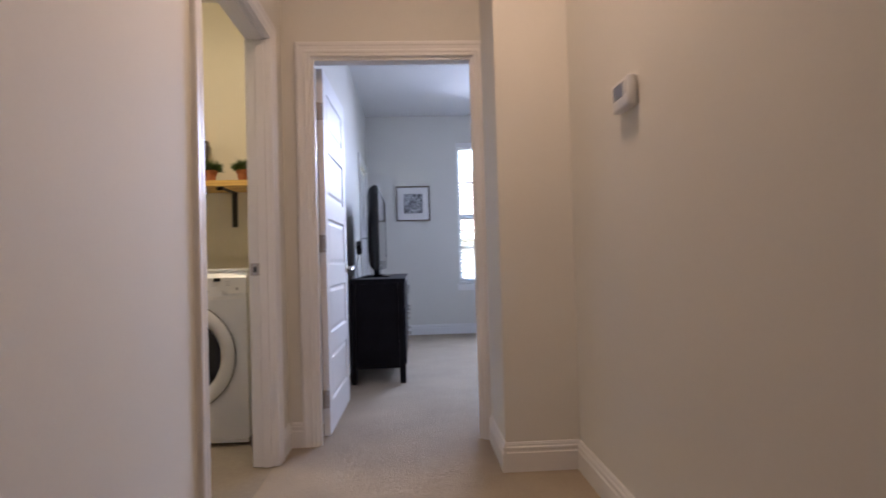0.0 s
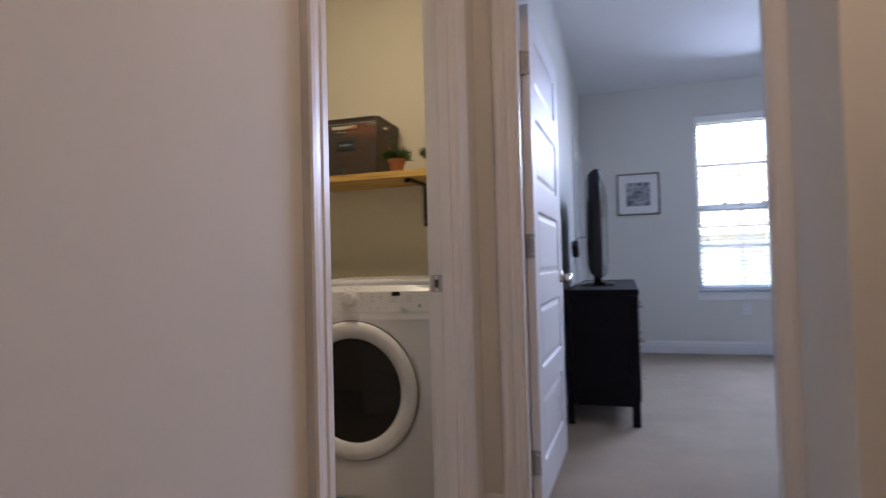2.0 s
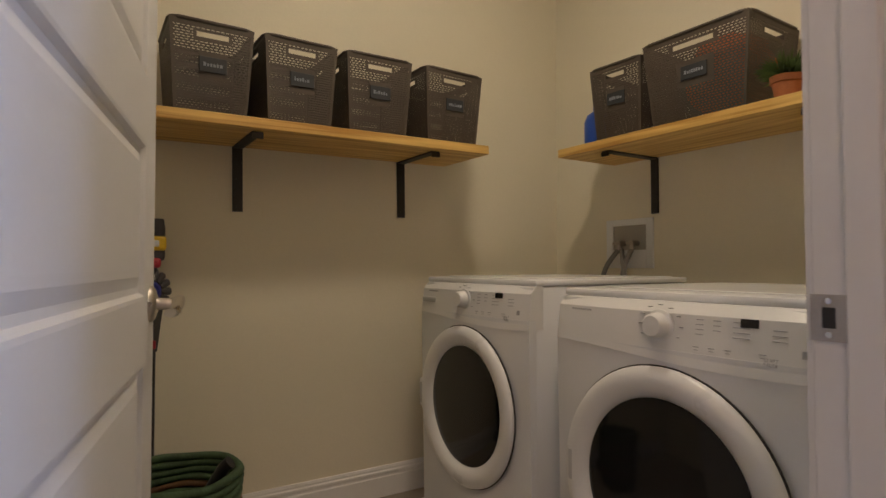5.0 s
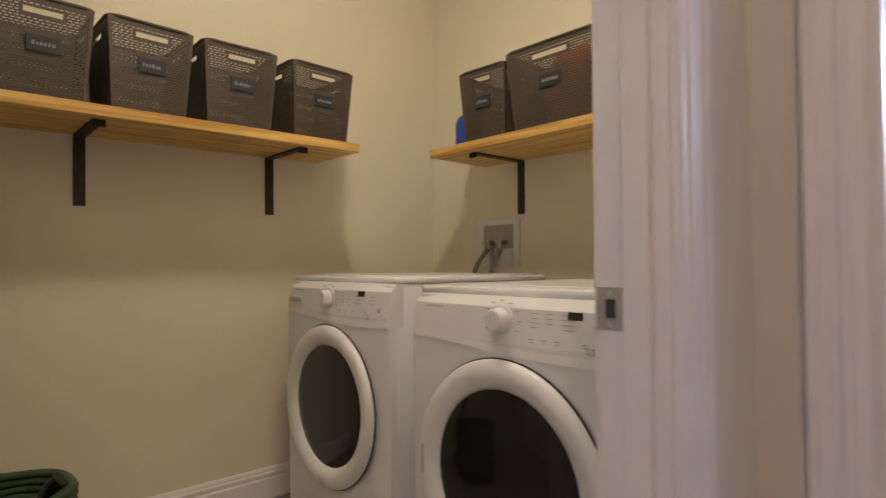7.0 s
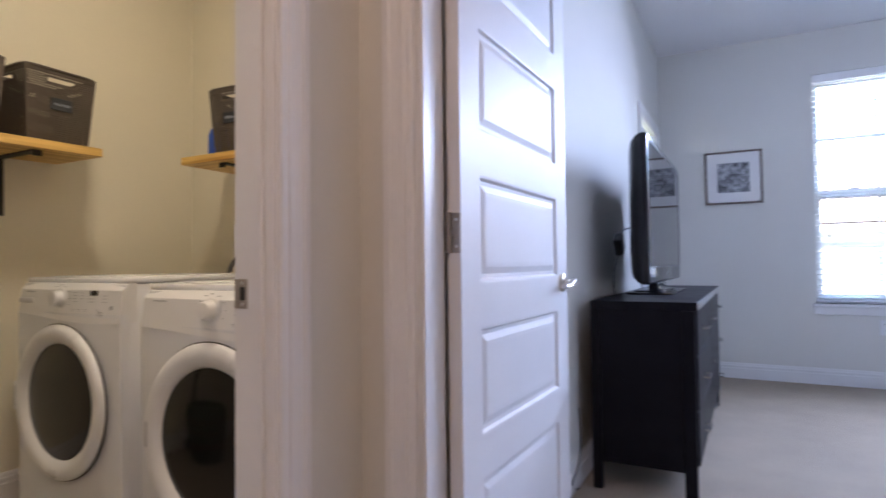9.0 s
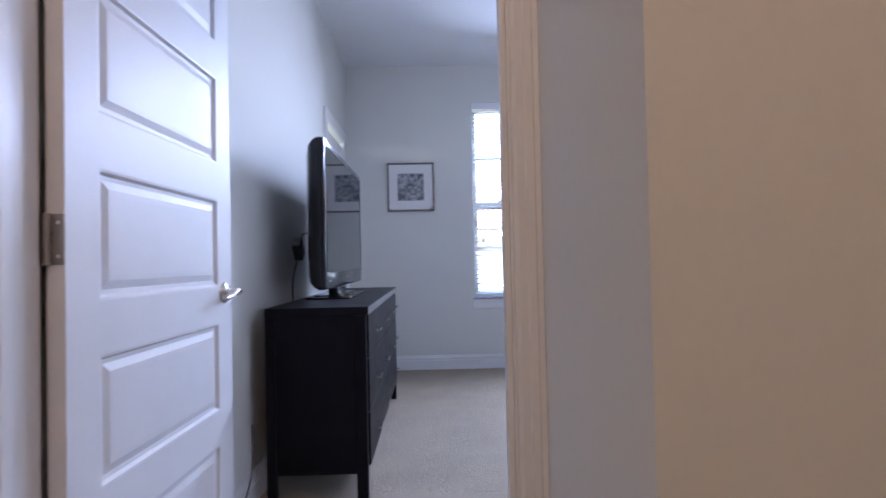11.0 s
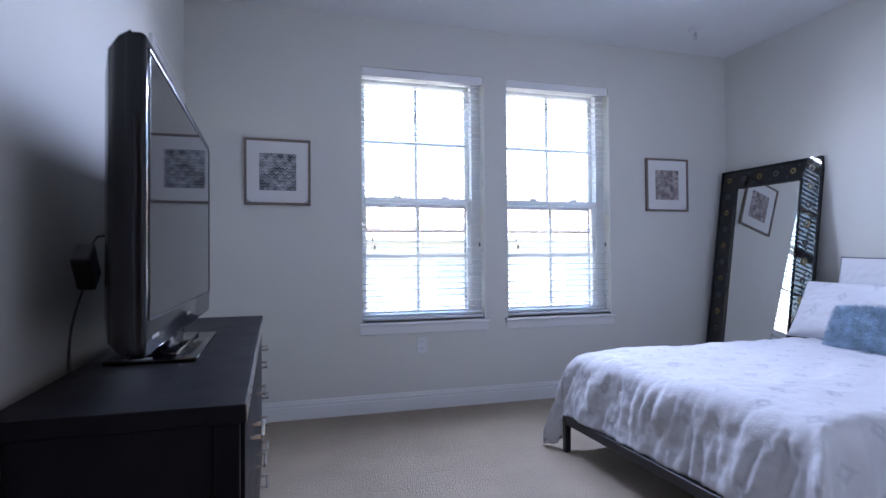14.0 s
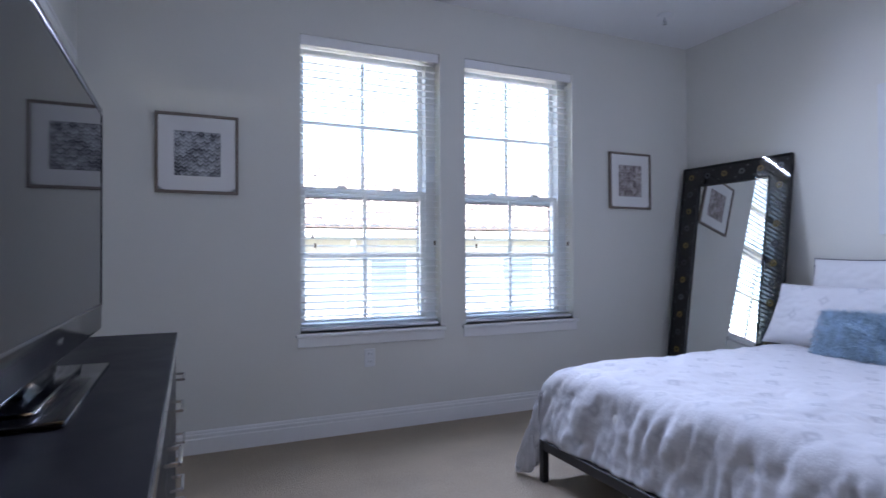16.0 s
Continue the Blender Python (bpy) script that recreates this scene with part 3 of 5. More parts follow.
def blind(x0, x1, seed):
    """Two-inch blind let down over the window, slats lying flat."""
    rnd = random.Random(seed)
    root = thing("window_blind", pose((x0 + x1) / 2, FY + 0.05, WZ0), "white faux-wood blind let down with its slats open", "blind", "blinds at the bedroom windows")
    w, top = (x1 - x0) / 2 - 0.008, WZ1 - WZ0
    part("headrail", box(B(), -w, w, -0.028, 0.028, top - 0.05, top - 0.002, 0.003), SLAT, root)
    part("valance", box(B(), -w - 0.004, w + 0.004, -0.042, -0.03, top - 0.062, top - 0.001, 0.003), SLAT, root)
    bm = B()
    prof = [(-0.025, 0.0), (-0.012, 0.0016), (0.0, 0.0021), (0.012, 0.0016), (0.025, 0.0), (0.025, -0.0028), (0.012, -0.0012), (0.0, -0.0007), (-0.012, -0.0012), (-0.025, -0.0028)]
    sweep(bm, prof, (-w + 0.003, 0, 0), (w - 0.003, 0, 0), (0, 1, 0))
    first = part("slat", bm, SLAT, root)
    n, z0, z1 = 40, 0.055, top - 0.07
    for k in range(n):
        ob = first if k == 0 else first.copy()
        if k:
            scene.collection.objects.link(ob)
        ob.matrix_basis = pose(rnd.uniform(-0.001, 0.001), 0, z0 + (z1 - z0) * k / (n - 1), 7 + rnd.uniform(-1.2, 1.2), 0, 0)
    part("bottom_rail", box(B(), -w, w, -0.026, 0.026, 0.012, 0.03, 0.004), SLAT, root)
    for x in (-w * 0.72, 0.05 * w, w * 0.72):
        bm = B()
        for y in (-0.027, 0.027):
            rod(bm, (x, y, 0.02), (x, y, top - 0.05), 0.0009, 5)
        part("ladder_cord", bm, SLAT, root)
    for x, z in ((-w + 0.07, 0.62), (-w + 0.085, 0.56), (w - 0.03, 0.58)):
        bm = rod(B(), (x, -0.036, z), (x, -0.036, top - 0.06), 0.001, 5)
        part("pull_cord", bm, SLAT, root)
        part("tassel", lathe(B(), [(0.003, 0.0), (0.0075, -0.006), (0.006, -0.03), (0.0, -0.032)], 10, Matrix.Translation((x, -0.036, z))), PFRAME, root, "small dark cord tassel", 40)
    return root


for k, (a, b) in enumerate(WINS):
    window(k + 1, a, b)
    blind(a, b, k)

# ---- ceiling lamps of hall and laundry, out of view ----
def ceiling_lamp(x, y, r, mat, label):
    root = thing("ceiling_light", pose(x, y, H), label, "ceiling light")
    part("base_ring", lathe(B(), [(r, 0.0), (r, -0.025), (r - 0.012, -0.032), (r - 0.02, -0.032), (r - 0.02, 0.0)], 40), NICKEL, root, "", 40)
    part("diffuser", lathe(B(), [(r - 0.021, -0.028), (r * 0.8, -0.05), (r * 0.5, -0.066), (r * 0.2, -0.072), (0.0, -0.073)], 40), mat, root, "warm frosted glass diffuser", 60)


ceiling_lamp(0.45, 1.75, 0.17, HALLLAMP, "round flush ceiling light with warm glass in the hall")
ceiling_lamp(-1.2, 3.0, 0.15, LAUNLAMP, "round flush ceiling light with warm glass in the laundry")


# ---- laundry ----
def machine(name, x0, x1, y0, label, display_dx, drawer, lift, ring_z, ring_k):
    """Front-loading washer or dryer; front towards -y."""
    w, h, d = x1 - x0, 0.94, 0.80
    root = thing(name, pose((x0 + x1) / 2, y0, lift), label, "washing machine" if name == "washing_machine" else "dryer")
    hw = w / 2
    # body with a gently bowed front
    bm = B()
    zs, n = (0.03, 0.035, 0.9), 12
    bow = lambda u: 0.018 * (1 - (2 * u - 1) ** 2)
    box(bm, -hw + 0.002, hw - 0.002, 0.02, d, 0.03, h - 0.022, 0.008)
    front = [(-hw + w * k / n, -bow(k / n)) for k in range(n + 1)]
    lo = [bm.verts.new((x, y + 0.012, 0.035)) for x, y in front]
    mid = [bm.verts.new((x, y + 0.004, 0.5)) for x, y in front]
    hi = [bm.verts.new((x, y, 0.812)) for x, y in front]
    back = [[bm.verts.new((x, 0.03, z)) for x, _ in front] for z in (0.035, 0.812)]
    for a, b in ((lo, mid), (mid, hi), (hi, back[1]), (back[0], lo)):
        for k in range(n):
            bm.faces.new((a[k], a[k + 1], b[k + 1], b[k]))
    bm.faces.new((lo[0], mid[0], hi[0], back[1][0], back[0][0]))
    bm.faces.new((lo[n], back[0][n], back[1][n], hi[n], mid[n]))
    part("cabinet_body", bm, ENAMEL, root, "", 35)
    # control panel: lower edge dips on the knob side
    bm = B()
    low = [0.79 + 0.012 * math.cos(u * 4.0) for u in np.linspace(0, 1, n + 1)]
    front = [(x * 0.997, y) for x, y in front]
    a = [bm.verts.new((x, y - 0.002, z)) for (x, y), z in zip(front, low)]
    b = [bm.verts.new((x, y - 0.002 + 0.012, h - 0.045)) for x, y in front]
    c = [bm.verts.new((x, y + 0.034, h - 0.02)) for x, y in front]
    e = [bm.verts.new((x, 0.06, z)) for (x, y), z in zip(front, low)]
    f = [bm.verts.new((x, 0.06, h - 0.02)) for x, y in front]
    for p, q in ((a, b), (b, c), (c, f), (e, a)):
        for k in range(n):
            bm.faces.new((p[k], p[k + 1], q[k + 1], q[k]))
    bm.faces.new((a[0], b[0], c[0], f[0], e[0]))
    bm.faces.new((a[n], e[n], f[n], c[n], b[n]))
    panel = part("control_panel", bm, PLASTIC, root, "", 35)
    bm = box(B(), -hw, hw, 0.028, d, h - 0.0215, h, 0.008)
    box(bm, -hw + 0.03, hw - 0.03, 0.11, d - 0.05, h - 0.001, h + 0.004, 0.002, 1)
    part("worktop", bm, ENAMEL, root, "", 40)
    def flush(x, z):
        """The panel's face at (x, z)."""
        u = x / w + 0.5
        return -bow(u) - 0.002 + 0.012 * (z - 0.79) / (h - 0.045 - 0.79)
    def printed(bm, xa, xb, za, zb, proud=0.0007):
        n0 = len(bm.verts)
        box(bm, xa, xb, -proud, 0.004, za, zb)
        bm.verts.ensure_lookup_table()
        for q in bm.verts[n0:]:
            q.co.y += flush(q.co.x, q.co.z)
        return bm
    # dial
    kx, kz = -0.005 * w, 0.866
    ky = flush(kx, kz)
    dial = Matrix.Translation((kx, ky, kz)) @ pose(0, 0, 0, 90, 0, 0)
    k = part("dial", lathe(B(), [(0.036, 0.0), (0.036, 0.004), (0.029, 0.007), (0.027, 0.03), (0.023, 0.035), (0.0, 0.036)], 36, dial), PLASTIC, root, "white programme dial", 40)
    bm = B()
    for j in range(9):
        t = radians(30 + 240 * j / 8)
        box(bm, kx + 0.055 * math.sin(t - 2.6) - 0.004, kx + 0.055 * math.sin(t - 2.6) + 0.004, ky - 0.004, ky + 0.003, kz + 0.047 * math.cos(t - 2.6) - 0.001, kz + 0.047 * math.cos(t - 2.6) + 0.001)
    tagged(part("dial_mark", bm, INK, panel), kind="stuff")
    dx = display_dx
    part("display", printed(B(), dx - 0.018, dx + 0.018, 0.877, 0.8945, 0.001), LCD, root, "black digital display")
    bm = B()
    rows = [(-0.115, 4, 0.018), (-0.075, 3, 0.016), (-0.033, 4, 0.034), (0.045, 3, 0.026)]
    for ox, cnt, ln in rows:
        for j in range(cnt):
            z = 0.885 - 0.0105 * j - (0.01 if ox > 0 else 0)
            printed(bm, dx + ox, dx + ox + ln, z, z + 0.0018)
    for j, ox in enumerate((-0.12, -0.085, -0.05, 0.02)):
        printed(bm, dx + ox, dx + ox + 0.014, 0.826, 0.828)
        printed(bm, dx + ox + 0.003, dx + ox + 0.012, 0.82, 0.8215)
    tagged(part("printed_legend", bm, INK, panel, "small grey printed programme legends"), kind="stuff")
    bm = B()
    for j in range(9):
        printed(bm, -hw + 0.055 + j * 0.0085, -hw + 0.061 + j * 0.0085, 0.884, 0.8885)
    part("maker_badge", bm, INK, panel, "plain grey maker mark")
    for text, z in (("START", 0.815), ("PAUSE", 0.806)):
        cu = bpy.data.curves.new("print", "FONT")
        cu.body, cu.size, cu.extrude = text, 0.0095, 0.0003
        tmp = new("print", cu)
        bpy.context.view_layer.update()
        me = bpy.data.meshes.new_from_object(tmp.evaluated_get(bpy.context.evaluated_depsgraph_get()))
        bpy.data.objects.remove(tmp)
        me.materials.append(INK)
        o = new("printed_word", me)
        o.parent = panel
        o.matrix_basis = pose(dx + 0.03, flush(dx + 0.03, z) - 0.0012, z, 84, 0, 2)
    # door: outer ring, glass bowl, hinge gap, grip
    m = Matrix.Translation((0.0, -0.018, ring_z)) @ pose(0, 0, 0, 90, 0, 0) @ Matrix.Diagonal((ring_k, ring_k, 1, 1))
    part("door_seam", lathe(B(), [(0.278, -0.004), (0.2875, -0.003), (0.2875, 0.0015), (0.278, 0.0015)], 64, m), SEAM, root)
    door = part("door_ring", lathe(B(), [(0.284, 0.0), (0.284, 0.007), (0.279, 0.015), (0.267, 0.021), (0.252, 0.023), (0.234, 0.019), (0.221, 0.011), (0.213, 0.002), (0.213, -0.002)], 72, m), PLASTIC, root, "white round door ring", 50)
    part("door_glass", lathe(B(), [(0.2135, 0.001), (0.18, 0.006), (0.12, 0.010), (0.05, 0.0125), (0.0, 0.013)], 64, m), DGLASS, door, "dark tinted door glass", 60)
    part("door_grip", box(B(), -0.28, -0.25, -0.040, -0.02, ring_z - 0.055, ring_z + 0.055, 0.006), PLASTIC, door)
    # raised pale grey block: shade of the grip's hollow put into its colour
    part("grip_shade_block", box(B(), -0.274, -0.257, -0.0415, -0.034, ring_z - 0.04, ring_z + 0.04, 0.004), SHADEG, door)
    if drawer:
        part("drawer_grip", box(B(), -hw + 0.02, -hw + 0.12, -0.010, 0.01, 0.842, 0.862, 0.006), SHADEG, root)
    part("lock_led", printed(B(), hw - 0.055, hw - 0.043, 0.828, 0.842), INK, root)
    for x in (-hw + 0.06, hw - 0.06):
        for y in (0.08, d - 0.08):
            part("foot", rod(B(), (x, y, 0), (x, y, 0.03), 0.022, 16), TUBE, root)
    part("toe_kick", box(B(), -hw + 0.004, hw - 0.004, 0.004, 0.02, 0.012, 0.034, 0.004), PLASTIC, root)
    return root


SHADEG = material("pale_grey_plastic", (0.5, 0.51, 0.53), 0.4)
machine("clothes_dryer", -1.395, -0.69, 3.255, "white front-loading dryer with dark round door glass", 0.2, False, 0.0, 0.479, 1.03)
machine("washing_machine", -2.21, -1.552, 3.285, "white front-loading washer standing in a drain pan", 0.185, True, 0.018, 0.49, 0.985)


def drain_pan(x0, x1, y0, y1):
    """Shallow moulded pan under the washer: floor, raised rim and a rolled lip on four sides."""
    root = thing("drain_pan", pose((x0 + x1) / 2, (y0 + y1) / 2, 0), "shallow white plastic drain pan under the washer", "drain pan")
    w, d = (x1 - x0) / 2, (y1 - y0) / 2
    part("pan_floor", box(B(), -w + 0.014, w - 0.014, -d + 0.014, d - 0.014, 0.0, 0.017, 0.003, 1), PLASTIC, root)
    for p0, p1, out in (((-w, -d, 0), (w, -d, 0), (0, -1, 0)), ((w, d, 0), (-w, d, 0), (0, 1, 0)), ((-w, d, 0), (-w, -d, 0), (-1, 0, 0)), ((w, -d, 0), (w, d, 0), (1, 0, 0))):
        bm = sweep(B(), [(-0.012, 0.0), (0.0, 0.0), (0.002, 0.035), (0.008, 0.04), (0.008, 0.046), (-0.003, 0.048), (-0.008, 0.042)], p0, p1, out)
        part("pan_rim", bm, PLASTIC, root)
    part("pan_outlet", rod(B(), (w - 0.12, -d - 0.002, 0.022), (w - 0.12, -d - 0.03, 0.022), 0.017, 18), PLASTIC, root, "round capped drain spigot", 40)


drain_pan(-2.25, -1.46, 3.235, 4.16)


def shelf(name, m, length, depth, brackets, label):
    """Pine board on black angle brackets; x along the board, y out from the wall, top at z = 0."""
    root = thing(name, m, label, "shelf", "laundry shelves")
    part("board", box(B(), 0, length, 0.002, depth, -0.036, 0, 0.002, 1), PINE, root, "yellow pine board")
    for x in brackets:
        w = 0.019
        bm = box(B(), x - w, x + w, 0.0, 0.006, -0.285, -0.0365)
        box(bm, x - w, x + w, 0.006, depth - 0.05, -0.0425, -0.0365)
        box(bm, x - w, x + w, depth - 0.052, depth - 0.046, -0.06, -0.0425)
        br = part("bracket", bm, BLACKM, root, "black steel angle bracket")
        for z in (-0.265, -0.16, -0.1):
            part("bracket_screw", rod(B(), (x, 0.005, z), (x, 0.009, z), 0.006, 10), BLACKM, br)
    return root


SZ, SZL = 1.52, 1.507
shelf("wall_shelf", pose(QX, 3.557, SZL, 0, 0, -90) @ pose(0, 0, 0, 0, 0.7, 0), 1.265, 0.355, (0.235, 0.945), "pine wall shelf on black brackets holding four brown baskets")
shelf("wall_shelf", pose(-0.585, QY, SZ, 0, 0, 180), 1.486, 0.372, (0.468, 1.257), "pine wall shelf on black brackets above the machines")


def weave_basket(m, w, d, h, label, seed, long_label=False):
    """Tapered resin basket with a brick pattern of slots, rolled rim, hand holes and a chalk label. Front towards -y."""
    root = thing("storage_basket", m, label, "basket", "brown laundry baskets")
    tw, td = 0.86, 0.86
    nz = 70

    def face(bm, side):
        length = w if side in (0, 2) else d
        n = max(10, int(length / 0.005))
        grid = []
        for j in range(nz + 1):
            v = (j // 2 * 2 + (0.8 if j % 2 else 0.0)) / nz
            kx, ky = tw + (1 - tw) * v, td + (1 - td) * v
            row = []
            for i in range(n + 1):
                u = i / n - 0.5
                if side == 0:
                    p = (u * w * kx, -d / 2 * ky, v * h)
                elif side == 1:
                    p = (w / 2 * kx, u * d * ky, v * h)
                elif side == 2:
                    p = (-u * w * kx, d / 2 * ky, v * h)
                else:
                    p = (-w / 2 * kx, -u * d * ky, v * h)
                row.append(bm.verts.new(p))
            grid.append(row)
        for j in range(nz):
            for i in range(n):
                v, u = (j + 0.5) / nz, (i + 0.5) / n
                slot = 2 <= j < nz - 4 and j % 2 == 0 and (2 * i + (3 if (j // 2) % 2 else 0)) % 6 > 1 and 1 < i < n - 2
                hole = 0.31 < u < 0.69 and 0.825 < v < 0.885
                rim = 0.27 < u < 0.73 and 0.79 < v < 0.92
                lab = 0.33 < u < 0.69 and 0.40 < v < 0.68 and side == 0
                if hole or (slot and not rim and not lab):
                    continue
                bm.faces.new((grid[j][i], grid[j][i + 1], grid[j + 1][i + 1], grid[j + 1][i]))
    bm = B()
    for s in range(4):
        face(bm, s)
    bmesh.ops.remove_doubles(bm, verts=bm.verts, dist=0.0003)
    body = part("basket_body", bm, BASKET, root)
    sol = body.modifiers.new("wall", "SOLIDIFY")
    sol.thickness, sol.offset = 0.0028, -1
    part("basket_bottom", box(B(), -w / 2 * tw + 0.003, w / 2 * tw - 0.003, -d / 2 * td + 0.003, d / 2 * td - 0.003, 0.0, 0.004), BASKET, root)
    r = 0.03
    pts = []
    for cx, cy, a0 in ((w / 2 - r, d / 2 - r, 0), (-w / 2 + r, d / 2 - r, 90), (-w / 2 + r, -d / 2 + r, 180), (w / 2 - r, -d / 2 + r, 270)):
        for a in (0, 45, 90):
            t = radians(a0 + a)
            pts.append((cx + r * math.cos(t), cy + r * math.sin(t), h))
    pts.append(pts[0])
    part("rim", tube(B(), pts, 0.006, 8), BASKET, root, "", 50)
    lw, lz = 0.085 if not long_label else 0.1, 0.54 * h
    yl = -d / 2 * (td + (1 - td) * 0.54) - 0.003
    tag = part("label_plate", box(B(), -lw / 2 + 0.002, lw / 2 + 0.002, yl - 0.003, yl + 0.001, lz - 0.025, lz + 0.025, 0.001, 1), SLATE, root, "dark chalkboard label")
    tag.matrix_basis = Matrix()
    rnd = random.Random(seed)
    bm = B()
    x = -lw * 0.33
    while x < lw * 0.33:
        s = rnd.uniform(0.004, 0.009)
        box(bm, x, x + s, yl - 0.0038, yl - 0.002, lz - 0.006, lz + rnd.uniform(0.001, 0.008))
        x += s + 0.003
    part("chalk_mark", bm, CHALK, tag, "unreadable chalk writing")
    return root


# four on the west shelf, fronts towards +x; two on the north shelf, fronts towards -y
for k, (y, w) in enumerate(((2.464, 0.262), (2.758, 0.264), (3.069, 0.272), (3.402, 0.282))):
    weave_basket(pose(QX + 0.178, y, SZL - 0.0122 * (3.557 - y), 0, 0, 90 + (0, 1.5, -1, 2)[k]), w, 0.29, 0.298, "brown woven-resin storage basket with a chalkboard label", k)
weave_basket(pose(-1.772, 4.09, SZ, 0, 0, 3), 0.25, 0.33, 0.30, "small brown woven-resin basket with a chalkboard label", 5)
weave_basket(pose(-1.415, 4.085, SZ, 0, 0, 1), 0.41, 0.33, 0.315, "large brown woven-resin basket filled with orange cloth", 6, True)


def crumpled(m, rx, ry, rz, mat, name, label, category, seed):
    bm = B()
    bmesh.ops.create_icosphere(bm, subdivisions=4, radius=1)
    for v in bm.verts:
        p = v.co.copy()
        k = 1 + 0.22 * noise.noise(p * 2.2 + Vector((seed, 0, 0))) + 0.1 * noise.noise(p * 6)
        v.co = Vector((p.x * rx * k, p.y * ry * k, p.z * rz * k))
    ob = part(name, bm, mat, None, label, 60)
    ob.matrix_basis = m
    return tagged(ob, label, category)


crumpled(pose(-1.385, 4.10, SZ + 0.165), 0.15, 0.125, 0.155, ORANGE, "folded_cloth", "crumpled orange cloth heaped in the large basket", "cloth", 3)
bm = lathe(B(), [(0.0, 0.0), (0.055, 0.0), (0.062, 0.01), (0.062, 0.13), (0.05, 0.16), (0.022, 0.18), (0.022, 0.2), (0.0, 0.2)], 28)
ob = part("bottle", bm, BLUEP, None, "", 40)
ob.matrix_basis = pose(-1.99, 4.08, SZ)
tagged(ob, "blue plastic detergent bottle beside the small basket", "bottle")


def potted_plant(x, y, seed):
    rnd = random.Random(seed)
    root = thing("potted_plant", pose(x, y, SZ, 0, 0, seed * 40), "small bushy green plant in a terracotta pot on the shelf", "plant", "plants on the pine shelf")
    part("pot", lathe(B(), [(0.0, 0.0), (0.043, 0.0), (0.055, 0.065), (0.061, 0.066), (0.064, 0.092), (0.056, 0.092), (0.05, 0.075), (0.0, 0.075)], 32), TERRA, root, "terracotta pot", 35)
    part("soil", lathe(B(), [(0.052, 0.078), (0.03, 0.082), (0.0, 0.08)], 20), SOIL, root)
    bm = B()
    for k in range(420):
        a, r = rnd.uniform(0, 6.283), rnd.uniform(0, 0.045)
        lean = rnd.uniform(0.1, 1.25)
        ln = rnd.uniform(0.05, 0.115)
        p0 = Vector((r * math.cos(a), r * math.sin(a), 0.078 + rnd.uniform(0, 0.03)))
        b2 = a + rnd.uniform(-0.6, 0.6)
        d = Vector((math.cos(b2) * math.sin(lean), math.sin(b2) * math.sin(lean), math.cos(lean)))
        side = d.cross(Vector((0, 0, 1))).normalized() * rnd.uniform(0.002, 0.0042)
        m1 = p0 + d * ln * 0.55
        tip = p0 + d * ln + Vector((0, 0, -0.02 * lean))
        v = [bm.verts.new(q) for q in (p0 - side * 0.4, p0 + side * 0.4, m1 + side, tip, m1 - side)]
        bm.faces.new(v)
    tagged(part("leaf_tuft", bm, LEAF, root, "fine green leaves"), kind="stuff")
    root.scale = (0.78, 0.78, 0.78)
    return root


potted_plant(-1.117, 3.968, 1)
potted_plant(-0.897, 3.972, 2)

# washer outlet box with hoses
ob = thing("washer_outlet_box", pose(-1.985, QY, 1.105), "white recessed washer outlet box with taps and grey hoses", "outlet box")
bm = B()
for b in ((-0.135, -0.095, -0.115, 0.115), (0.095, 0.135, -0.115, 0.115), (-0.095, 0.095, 0.085, 0.115), (-0.095, 0.095, -0.115, -0.03)):
    box(bm, b[0], b[1], -0.008, 0, b[2], b[3], 0.002, 1)
part("flange", bm, PLASTIC, ob)
part("recess", box(B(), -0.0945, 0.0945, -0.0025, -0.0005, -0.0295, 0.0845), VALVEI, ob)
for x in (-0.03, 0.045):
    bm = rod(B(), (x, -0.004, 0.0), (x, -0.05, 0.0), 0.013, 14)
    rod(bm, (x, -0.045, 0.0), (x, -0.045, -0.035), 0.011, 12)
    box(bm, x - 0.022, x + 0.022, -0.062, -0.05, -0.006, 0.006, 0.003)
    part("tap", bm, STEEL, ob, "small brass tap", 40)
for x, dx in ((-0.03, -0.06), (0.045, -0.02), (-0.01, 0.05)):
    pts = [(x + dx * math.sin(u * 2.6), -0.045 - 0.04 * math.sin(u * 3.1), -0.03 - 0.25 * u) for u in np.linspace(0, 1, 12)]
    part("hose", tube(B(), pts, 0.0115, 10), HOSE, ob, "", 50)

# cordless vacuum on the west wall
vac = thing("cordless_vacuum", pose(QX + 0.055, 2.315, 0.0, 0, 0, 90), "grey cordless stick vacuum with yellow clip hung on the wall", "vacuum cleaner")
part("wall_dock", box(B(), -0.03, 0.03, 0.02, 0.052, 0.78, 1.13, 0.006), VACG, vac)
bm = box(B(), -0.052, 0.052, -0.05, 0.03, 1.02, 1.15, 0.012)
box(bm, -0.046, 0.046, -0.052, 0.03, 1.125, 1.165, 0.006)
part("dust_bin", bm, VACG, vac)
bm = box(B(), -0.055, 0.055, -0.062, 0.0, 1.055, 1.105, 0.01)
part("battery_clip", bm, VACY, vac, "yellow plastic clip")
part("clip_button", box(B(), -0.026, 0.026, -0.067, -0.055, 1.068, 1.09, 0.005), PLASTIC, vac)
part("release_latch", box(B(), -0.036, 0.036, -0.06, -0.02, 0.995, 1.03, 0.012), VACR, vac, "dark red latch")
face = Matrix.Translation((0, -0.06, 0.915)) @ pose(0, 0, 0, 90, 0, 0)
part("cyclone_hub", lathe(B(), [(0.036, 0.0), (0.036, 0.012), (0.028, 0.02), (0.012, 0.016), (0.0, 0.012)], 28, face), VACP, vac, "shiny blue hub", 40)
